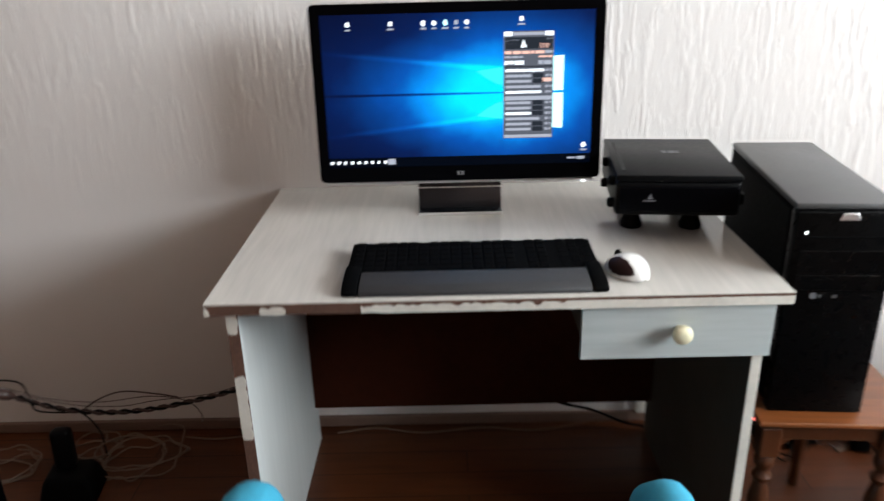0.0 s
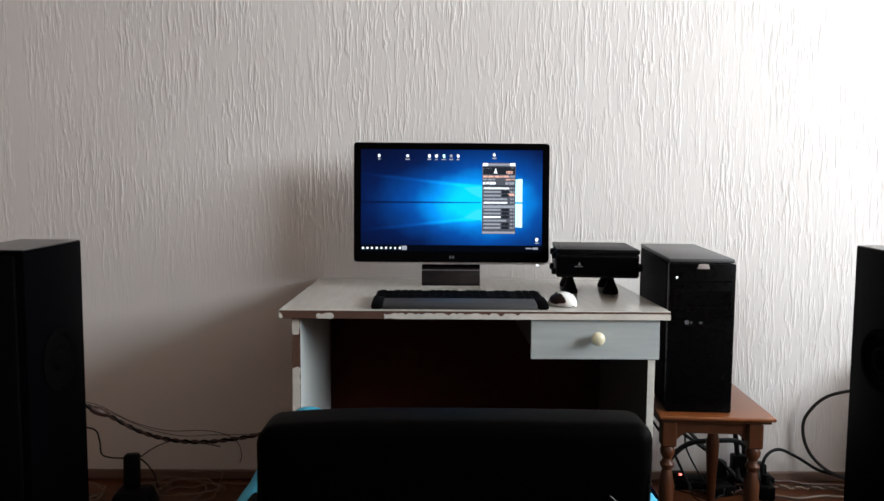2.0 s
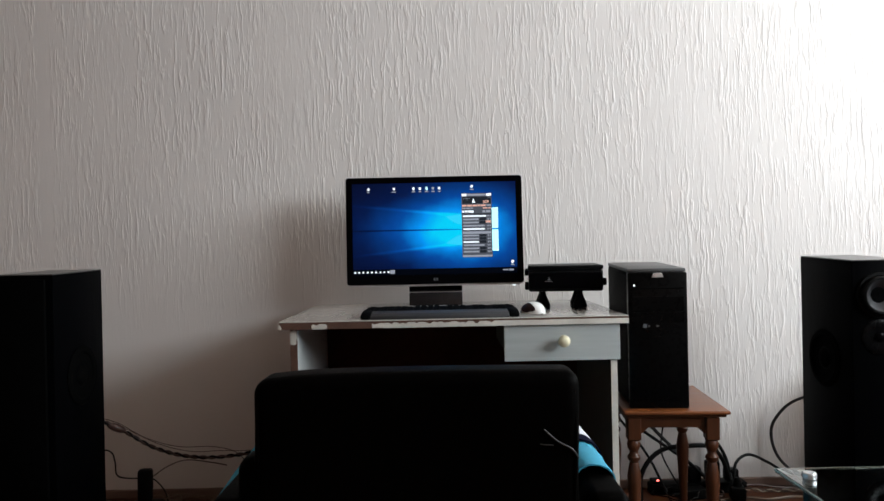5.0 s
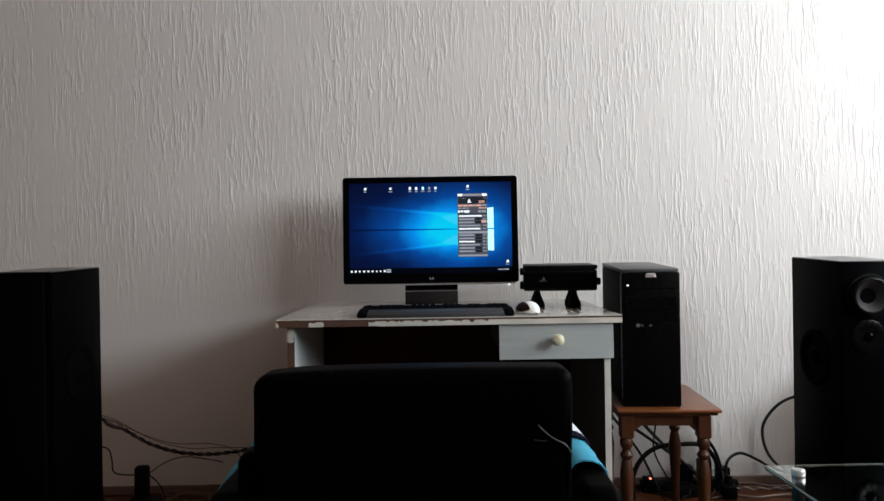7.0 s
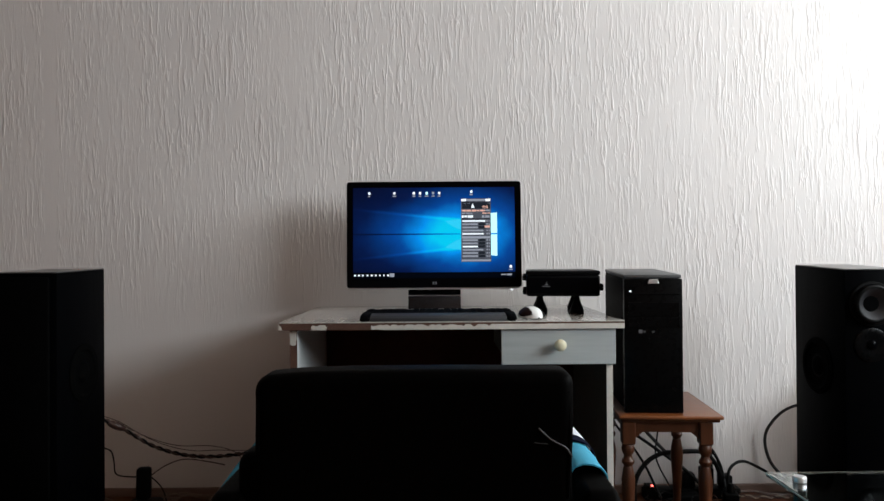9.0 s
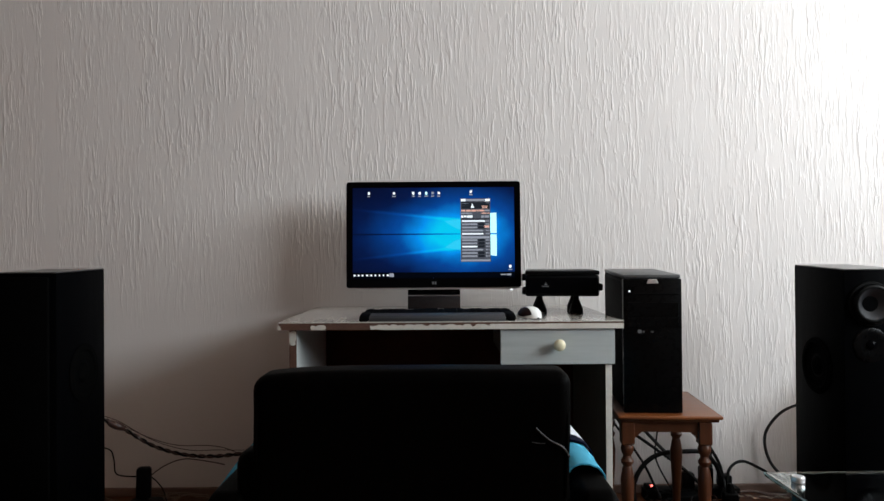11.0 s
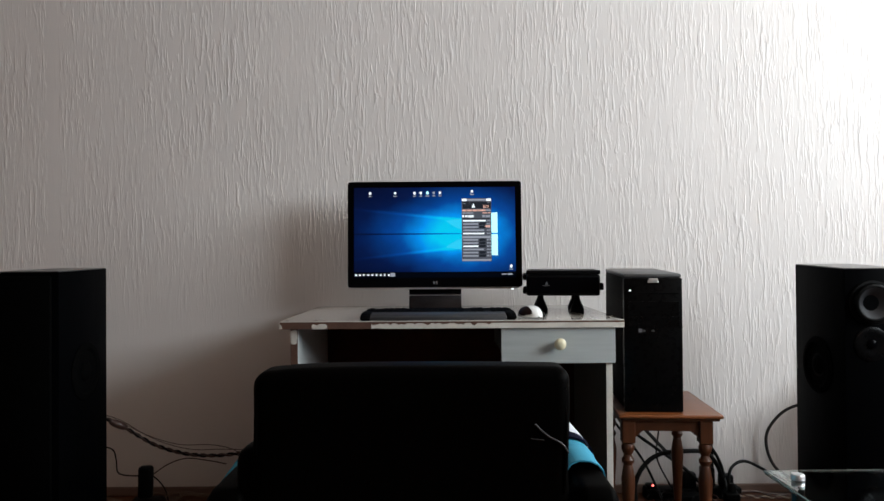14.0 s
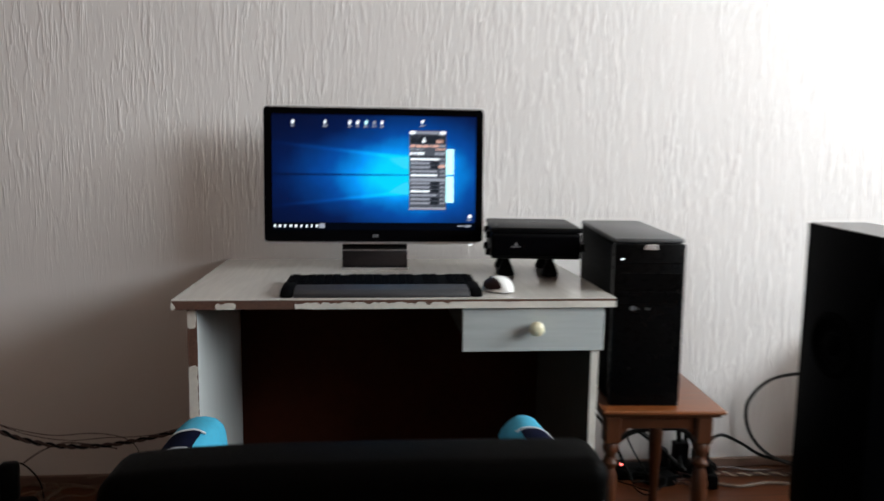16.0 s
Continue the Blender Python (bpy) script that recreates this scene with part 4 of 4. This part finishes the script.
def sleeve(s, y0, y1, v0, v1, lift, flare, seed, rows=26, cols=30, front=True):
    """Cloth that lies over an armrest: y along the arm, v from the outer hem (0) over the top to the inner hem (1)."""
    bm = bmesh.new()
    hw, top, out_drop, in_drop, slope = (0.035 if s < 0 else 0.033) + lift, (0.533 if s < 0 else 0.524) + lift, 0.22, 0.14, 0.16
    arc = math.pi * hw
    total = out_drop + arc + in_drop
    grid = []
    for i in range(rows + 1):
        u = i / rows
        y = y0 + (y1 - y0) * u
        end = max(0.0, (y - 0.715) / 0.085) if front else 0.0
        ring = []
        for j in range(cols + 1):
            q = (v0 + (v1 - v0) * j / cols) * total
            if q < out_drop:
                d = out_drop - q
                x, z = -hw - slope * d - flare * (d / out_drop) ** 2, top - 0.034 - d
            elif q < out_drop + arc:
                a = math.pi * (q - out_drop) / arc
                x, z = -hw * math.cos(a), top - 0.034 + 0.034 * math.sin(a)
            else:
                d = q - out_drop - arc
                x, z = hw + slope * d, top - 0.034 - d
            z -= 0.045 * min(end, 1.2) ** 2.2
            if s < 0 and y < 0.46:
                k = ((0.46 - y) / 0.25) ** 1.3
                z -= 0.060 * k
                x -= 0.030 * k if x < 0 else 0.0
            x *= 1 - 0.16 * min(end, 1.2) ** 2
            p = Vector((x * 15, y * 15 + seed, z * 13))
            w = 0.007 * noise.noise(p) + 0.003 * noise.noise(p * 2.7)
            ring.append(bm.verts.new((s * (-x - w), y, z + 0.7 * w)))
        grid.append(ring)
    for a, b in zip(grid, grid[1:]):
        for j in range(cols):
            bm.faces.new((a[j], a[j + 1], b[j + 1], b[j]))
    if front:
        last = grid[-1]
        low = [bm.verts.new((v.co.x * 0.9, v.co.y + 0.010, min(v.co.z, 0.30 + 0.5 * (v.co.z - 0.30)))) for v in last]
        for j in range(cols):
            bm.faces.new((last[j], last[j + 1], low[j + 1], low[j]))
    bmesh.ops.recalc_face_normals(bm, faces=bm.faces)
    for v in bm.verts:
        v.co.x += s * (0.312 if s < 0 else 0.306)
    bmesh.ops.solidify(bm, geom=bm.faces[:], thickness=-0.0025)
    bmesh.ops.recalc_face_normals(bm, faces=bm.faces)
    return bm


def jacket():
    j = thing("jacket", pose(CH_X, CH_Y, 0), "cyan sports jacket with navy stripes draped over an armchair", "jacket")
    for s, flare in ((-1, 0.048), (1, -0.012)):
        part("sleeve", sleeve(s, 0.21 if s < 0 else 0.17, 0.810, 0.0, 1.0, 0.004, flare, 3.0 * s), CYAN_CLOTH, j, "cyan sleeve over an armrest")
        part("stripe", sleeve(s, 0.570, 0.650, 0.36, 0.62, 0.0065, flare, 3.0 * s, 6, 24, False), NAVY_CLOTH, j, "navy stripe")
        part("edging", sleeve(s, 0.6505, 0.6545, 0.34, 0.64, 0.0080, flare, 3.0 * s, 2, 24, False), WHITE_CLOTH, j, "white edging")
        part("upper_layer", sleeve(s, 0.46, 0.5650, 0.24, 0.80, 0.0055, flare, 3.0 * s, 8, 24, False), CYAN_LIGHT, j, "paler cyan upper layer")
        part("edging", sleeve(s, 0.5655, 0.5695, 0.34, 0.64, 0.0080, flare, 3.0 * s, 2, 24, False), WHITE_CLOTH, j, "white edging")

    def sheet(x0, x1, y0, y1, z, seed, nx=22, ny=16):
        bm = bmesh.new()
        g = []
        for i in range(nx + 1):
            col = []
            for k in range(ny + 1):
                x, y = x0 + (x1 - x0) * i / nx, y0 + (y1 - y0) * k / ny
                p = Vector((x * 11 + seed, y * 11, seed))
                col.append(bm.verts.new((x + 0.012 * noise.noise(p * 1.3), y + 0.012 * noise.noise(p + Vector((5, 1, 2))), z + 0.012 + 0.012 * noise.noise(p) + 0.005 * noise.noise(p * 2.4))))
            g.append(col)
        for a, b in zip(g, g[1:]):
            for k in range(ny):
                bm.faces.new((a[k], b[k], b[k + 1], a[k + 1]))
        bmesh.ops.solidify(bm, geom=bm.faces[:], thickness=-0.003)
        bmesh.ops.recalc_face_normals(bm, faces=bm.faces)
        return bm
    part("body_cloth", sheet(0.130, 0.262, 0.50, 0.735, 0.425, 2.0), CYAN_CLOTH, j, "crumpled cyan body on the seat")
    part("lining", sheet(-0.22, 0.13, 0.24, 0.66, 0.402, 7.0), NAVY_CLOTH, j, "dark lining")
    part("collar", sheet(-0.090, -0.020, 0.615, 0.675, 0.418, 4.0, 10, 8), WHITE_CLOTH, j, "white collar")
    part("edging", sheet(0.112, 0.130, 0.56, 0.735, 0.433, 5.0, 4, 12), WHITE_CLOTH, j, "white edging")
    part("cuff", sleeve(1, 0.368, 0.490, 0.36, 0.70, 0.008, -0.02, 3.0, 8, 20, False), WHITE_CLOTH, j, "white cuff")
    part("stripe", sleeve(1, 0.325, 0.366, 0.34, 0.70, 0.009, -0.012, 3.0, 4, 16, False), NAVY_CLOTH, j, "navy stripe")


jacket()

# ---- glass table ----


def glass_table():
    t = thing("glass_table", pose(0, 0, 0), "low clear glass table with silver-capped posts", "table")
    x0, x1, y0, y1, z = 0.742, 1.742, -0.055, 0.600, 0.414
    part("glass_top", box(x0, x1, y0, y1, z - 0.010, z, 0.0015, 2), TABLE_GLASS, t, "clear greenish glass top", smooth=False)
    e = 0.0004
    part("polished_edge", tube([Vector(q) for q in ((x0 - e, y0 - e, z - 0.0035), (x0 - e, y1 + e, z - 0.0035), (x1 + e, y1 + e, z - 0.0035))], 0.0022, 6), GLASS_EDGE, t, "pale green polished edge")
    part("glass_shelf", box(x0 + 0.06, x1 - 0.06, y0 + 0.06, y1 - 0.06, 0.150, 0.158, 0.0015, 2), TABLE_GLASS, t, "clear glass shelf", smooth=False)
    for x in (x0 + 0.040, x1 - 0.040):
        for y in (y0 + 0.075, y1 - 0.075):
            post = part("post", lathe([(0.018, 0.0), (0.0132, 0.012), (0.0132, z - 0.0103)], 28), TUBE_GLASS, t, "round metal post", m=pose(x, y, 0))
            part("cap", lathe([(0.0138, z + 0.0003), (0.0142, z + 0.002), (0.0142, z + 0.010), (0.0125, z + 0.0125), (0.003, z + 0.013)], 28), SILVER, post, "silver cap")


glass_table()

# ---- hi-fi rack in the corner ----


def hifi_rack():
    r = thing("hifi_rack", pose(1.72, 1.50, 0), "dark hi-fi rack standing in the corner under the window", "rack")
    for z in (0.04, 0.235, 0.435):
        part("shelf", box(-0.18, 0.24, -0.18, 0.20, z, z + 0.02, 0.002, 1), SATIN_BLACK, r)
    for x in (-0.17, 0.225):
        for y in (-0.17, 0.19):
            part("post", lathe([(0.010, 0.0), (0.010, 0.0399)], 12), RUBBER, r, m=pose(x, y, 0))
            for z in (0.0601, 0.2551):
                part("post", lathe([(0.010, 0.0), (0.010, 0.1748 if z < 0.2 else 0.1798)], 12), RUBBER, r, m=pose(x, y, z))
    for z, name in ((0.2552, "amplifier"), (0.4552, "disc_player")):
        a = thing(name, pose(1.75, 1.51, z), "grey hi-fi unit on the dark rack", "hifi unit")
        part("case", box(-0.17, 0.17, -0.15, 0.15, 0.008, 0.105, 0.003, 2), RACK_GREY, a)
        part("front", box(-0.172, 0.172, -0.158, -0.1502, 0.006, 0.107, 0.003, 2), RACK_GREY, a)
        for x in (-0.12, 0.12):
            part("dial", lathe([(0.016, 0.0), (0.016, 0.012), (0.013, 0.014)], 20), SILVER, a, m=pose(x, -0.1582, 0.055, 90, 0, 0))
            for y in (-0.12, 0.12):
                part("foot", lathe([(0.012, 0.0), (0.012, 0.0085)], 14), RUBBER, a, m=pose(x, y, 0))


hifi_rack()

# ---- cables and clutter by the wall ----


def twisted_flex():
    """Two brown flexes twisted round each other, sagging along the wall."""
    pts = smooth_line([(-1.14, 1.345, 0.405), (-1.10, 1.37, 0.378), (-1.04, 1.41, 0.330), (-0.97, 1.455, 0.268), (-0.89, 1.50, 0.226), (-0.80, 1.54, 0.206), (-0.70, 1.575, 0.206), (-0.60, 1.60, 0.219), (-0.50, 1.640, 0.236), (-0.437, 1.665, 0.252)], 26)
    base = pts[0].copy()
    t = thing("twisted_flex", Matrix.Translation(base), "brown twisted flex sagging along the wall", "cable")
    for k, mat in ((0, CABLE_BROWN), (1, CABLE_BLACK)):
        line = []
        for i, p in enumerate(pts):
            a = i * 0.42 + math.pi * k
            line.append(p - base + Vector((0, 0.0038 * math.cos(a), 0.0038 * math.sin(a))))
        part("strand", tube(line, 0.0037, 8), mat, t)
    part("knot", lathe([(0.006, -0.030), (0.011, -0.020), (0.013, 0.0), (0.011, 0.020), (0.006, 0.030)], 14), CABLE_BROWN, t, "taped joint", m=pose(0.075, 0.050, -0.056, 0, 118, 30))


twisted_flex()


def floor_twist():
    """A pale and a dark wire twisted together on the floor."""
    pts = smooth_line([(1.04, 1.655, 0.020), (1.10, 1.668, 0.022), (1.17, 1.658, 0.018), (1.25, 1.664, 0.016), (1.33, 1.655, 0.016), (1.42, 1.65, 0.016)], 16)
    base = pts[0].copy()
    t = thing("twisted_wire", Matrix.Translation(Vector((base.x, base.y, 0))), "pale and dark wires twisted together on the floor", "cable")
    base.z = 0
    for k, mat in ((0, CABLE_PALE), (1, CABLE_BROWN)):
        line = []
        for i, p in enumerate(pts):
            a = i * 0.55 + math.pi * k
            line.append(p - base + Vector((0, 0.0042 * math.cos(a), 0.0042 * math.sin(a) - 0.006)))
        part("strand", tube(line, 0.0026, 6), mat, t)


floor_twist()
cable("loose_wire", [(-1.115, 1.36, 0.395), (-1.06, 1.40, 0.362), (-0.99, 1.45, 0.300), (-0.90, 1.50, 0.256), (-0.80, 1.54, 0.244), (-0.73, 1.56, 0.222), (-0.70, 1.575, 0.190), (-0.695, 1.60, 0.140), (-0.71, 1.63, 0.105)], 0.0013, CABLE_BROWN, "thin brown wire hanging loose along a twisted flex")
cable("loose_wire", [(-1.12, 1.36, 0.380), (-1.055, 1.40, 0.352), (-0.95, 1.46, 0.276), (-0.86, 1.51, 0.236), (-0.78, 1.55, 0.226), (-0.66, 1.59, 0.216), (-0.56, 1.62, 0.232)], 0.0012, CABLE_BROWN, "thin brown wire wound along a twisted flex")


def coil(x, y, radius, turns, mat, label, seed, flat_z=0.006, squash=0.8):
    rnd = random.Random(seed)
    pts = []
    n = 14
    for i in range(turns * n + 5):
        a = 2 * math.pi * i / n
        r = radius * (0.78 + 0.3 * rnd.random())
        dx, dy = 0.03 * math.sin(i * 0.23 + seed), 0.02 * math.cos(i * 0.31 + seed)
        pts.append((x + dx + r * math.cos(a), min(1.725, y + dy + r * squash * math.sin(a)), flat_z + 0.008 * (i // n) + 0.012 * rnd.random()))
    return cable("cable_coil", pts, 0.0024, mat, label, "cable", 5)


coil(-0.885, 1.600, 0.105, 4, CABLE_WHITE, "loose coil of off-white cable on the floor", 1)
coil(-1.035, 1.655, 0.060, 2, CABLE_WHITE, "small coil of off-white cable on the floor", 2)
coil(-1.225, 1.560, 0.085, 3, CABLE_WHITE, "coil of off-white cable beside a floor speaker", 3)
cable("speaker_wire", [(-1.33, 1.700, 0.205), (-1.235, 1.712, 0.190), (-1.215, 1.714, 0.150), (-1.205, 1.716, 0.095), (-1.13, 1.716, 0.085), (-1.08, 1.712, 0.088), (-1.02, 1.68, 0.050), (-0.98, 1.62, 0.008)], 0.0026, CABLE_BLACK, "thin black wire hanging by the wall")
cable("speaker_wire", [(-1.08, 1.713, 0.088), (-1.02, 1.715, 0.128), (-0.95, 1.716, 0.150), (-0.86, 1.716, 0.140), (-0.80, 1.716, 0.128)], 0.0022, CABLE_BROWN, "thin brown wire hanging by the wall")
cable("speaker_wire", [(-0.79, 1.70, 0.006), (-0.70, 1.69, 0.005), (-0.58, 1.705, 0.005), (-0.45, 1.70, 0.006)], 0.0028, CABLE_WHITE, "off-white wire along the skirting")
cable("desk_wire", [(-0.36, 1.705, 0.006), (-0.25, 1.716, 0.012), (-0.12, 1.70, 0.005), (0.05, 1.712, 0.010), (0.2, 1.70, 0.006), (0.38, 1.715, 0.03), (0.44, 1.716, 0.05)], 0.0022, CABLE_WHITE, "dusty off-white wire under the desk")
cable("desk_wire", [(0.20, 1.70, 0.12), (0.28, 1.705, 0.085), (0.36, 1.71, 0.06), (0.46, 1.70, 0.02), (0.60, 1.69, 0.006)], 0.004, CABLE_BLACK, "black cable under the desk")


def upright_cradle():
    c = thing("upright_cradle", pose(-1.005, 1.480, 0, 0, 0, 8), "black plastic stand with an upright grip on the floor", "device")
    bm = box(-0.075, 0.075, -0.060, 0.060, 0.0, 0.075, 0.018, 3)
    for v in bm.verts:
        k = 1 - 0.30 * v.co.z / 0.075
        v.co.x *= k
        v.co.y *= k
    part("base", bm, RUBBER, c, "broad black base")
    part("grip", box(-0.024, 0.024, -0.018, 0.022, 0.0752, 0.185, 0.012, 3), SATIN_BLACK, c, "upright black grip", m=pose(-0.006, 0, 0, -4, 0, 0))


upright_cradle()


def wall_socket():
    s = thing("wall_socket", pose(0.500, WALL_N - 0.001, 0.062), "small grey wall socket near the floor", "socket")
    part("plate", box(-0.018, 0.018, -0.020, 0.0, -0.030, 0.030, 0.003, 2), EDGE_BAND, s)


wall_socket()

# behind and under the stool
cable("power_cable", [(0.62, 1.60, 0.32), (0.66, 1.66, 0.27), (0.715, 1.68, 0.20), (0.76, 1.67, 0.13), (0.79, 1.64, 0.06), (0.80, 1.60, 0.03)], 0.0045, CABLE_BLACK, "black power cable behind the stool")
cable("power_cable", [(0.63, 1.62, 0.40), (0.70, 1.68, 0.335), (0.77, 1.70, 0.25), (0.85, 1.70, 0.165), (0.92, 1.69, 0.10), (1.00, 1.66, 0.03)], 0.0065, CABLE_GREY, "grey cable behind the stool")
cable("power_cable", [(0.695, 1.56, 0.012), (0.70, 1.58, 0.09), (0.74, 1.60, 0.15), (0.80, 1.61, 0.185), (0.88, 1.60, 0.196), (0.96, 1.62, 0.186), (1.02, 1.66, 0.13), (1.045, 1.66, 0.05)], 0.0085, CABLE_BLACK, "thick black power cable looped under the stool")
cable("power_cable", [(0.82, 1.55, 0.41), (0.90, 1.66, 0.33), (0.98, 1.70, 0.23), (1.04, 1.70, 0.14), (1.055, 1.68, 0.07), (1.05, 1.64, 0.03)], 0.006, CABLE_BLACK, "black power cable behind the stool")
cable("power_cable", [(0.80, 1.62, 0.37), (0.815, 1.69, 0.25), (0.81, 1.70, 0.15), (0.84, 1.66, 0.07), (0.86, 1.62, 0.035)], 0.003, CABLE_BLACK, "thin black cable behind the stool")
cable("power_cable", [(0.86, 1.56, 0.40), (0.93, 1.67, 0.32), (0.975, 1.70, 0.22), (0.99, 1.70, 0.13), (0.985, 1.68, 0.07), (0.98, 1.65, 0.04)], 0.009, CABLE_BLACK, "thick black cable hanging behind the stool")
cable("power_cable", [(0.90, 1.56, 0.40), (0.965, 1.68, 0.32), (1.010, 1.71, 0.22), (1.018, 1.71, 0.13), (1.010, 1.69, 0.05)], 0.0075, CABLE_BLACK, "black cable hanging behind the stool")
cable("power_cable", [(0.66, 1.60, 0.30), (0.73, 1.67, 0.24), (0.84, 1.69, 0.16), (0.92, 1.68, 0.10), (0.97, 1.655, 0.05)], 0.006, CABLE_BLACK, "black cable slanting down to the power strip")
cable("speaker_cable", [(1.050, 1.63, 0.052), (1.07, 1.66, 0.115), (1.13, 1.69, 0.135), (1.20, 1.69, 0.105), (1.27, 1.68, 0.065), (1.36, 1.64, 0.050), (1.42, 1.56, 0.040)], 0.0055, CABLE_BLACK, "black cable arching along the wall")
cable("speaker_cable", [(1.36, 1.36, 0.420), (1.345, 1.50, 0.400), (1.285, 1.66, 0.335), (1.235, 1.71, 0.255), (1.225, 1.715, 0.185), (1.250, 1.70, 0.110), (1.31, 1.66, 0.060), (1.42, 1.60, 0.040)], 0.0055, CABLE_GREY, "grey cable hanging in a loop from a floor speaker")
cable("floor_wire", [(0.98, 1.58, 0.006), (1.06, 1.61, 0.006), (1.15, 1.585, 0.006), (1.25, 1.60, 0.008), (1.38, 1.57, 0.008)], 0.0045, CABLE_WHITE, "off-white wire on the floor")
cable("floor_wire", [(1.06, 1.69, 0.010), (1.15, 1.70, 0.020), (1.24, 1.69, 0.012), (1.36, 1.69, 0.010)], 0.004, CABLE_BROWN, "brown wire along the skirting")


def power_strip():
    p = thing("power_strip", pose(0.945, 1.695, 0, 0, 0, 2), "black power strip with plugs and a red light", "power strip")
    part("body", box(-0.185, 0.17, -0.028, 0.028, 0.0, 0.040, 0.005, 2), RUBBER, p)
    part("switch_block", box(-0.178, -0.142, -0.024, 0.020, 0.0402, 0.053, 0.003, 2), RUBBER, p)
    part("red_light", lathe([(0.0045, 0.0), (0.0045, 0.003), (0.002, 0.005)], 14), LED_RED, p, "lit red switch", m=pose(-0.160, -0.022, 0.052, 25, 0, 0))
    for x, h in ((-0.02, 0.055), (0.05, 0.075), (0.12, 0.045)):
        bm = box(-0.024, 0.024, -0.022, 0.022, 0.0402, 0.040 + h, 0.008, 2)
        part("plug", bm, SATIN_BLACK, p, m=pose(x, 0, 0))


power_strip()


def plug_adapter():
    p = thing("plug_adapter", pose(1.050, 1.60, 0, 0, 0, -10), "black plug adapter on the floor", "plug")
    bm = box(-0.026, 0.026, -0.03, 0.03, 0.0, 0.050, 0.010, 2)
    part("body", bm, RUBBER, p)
    part("stem", lathe([(0.016, 0.0), (0.013, 0.02), (0.008, 0.03)], 14), RUBBER, p, m=pose(0, 0, 0.0502))


plug_adapter()

coil(0.835, 1.612, 0.062, 3, CABLE_BLACK, "tangled coil of black cable under the stool", 7)
coil(0.955, 1.625, 0.042, 2, CABLE_BROWN, "small tangle of brown cable under the stool", 9)


def power_adapter():
    p = thing("power_adapter", pose(0.905, 1.628, 0, 0, 0, 14), "black power adapter brick lying on the floor", "adapter")
    part("body", box(-0.045, 0.045, -0.026, 0.026, 0.0, 0.036, 0.006, 2), RUBBER, p)
    part("strain_relief", lathe([(0.007, 0.0), (0.0045, 0.018), (0.004, 0.022)], 12), RUBBER, p, m=pose(0.0452, 0, 0.018, 0, 90, 0))


power_adapter()
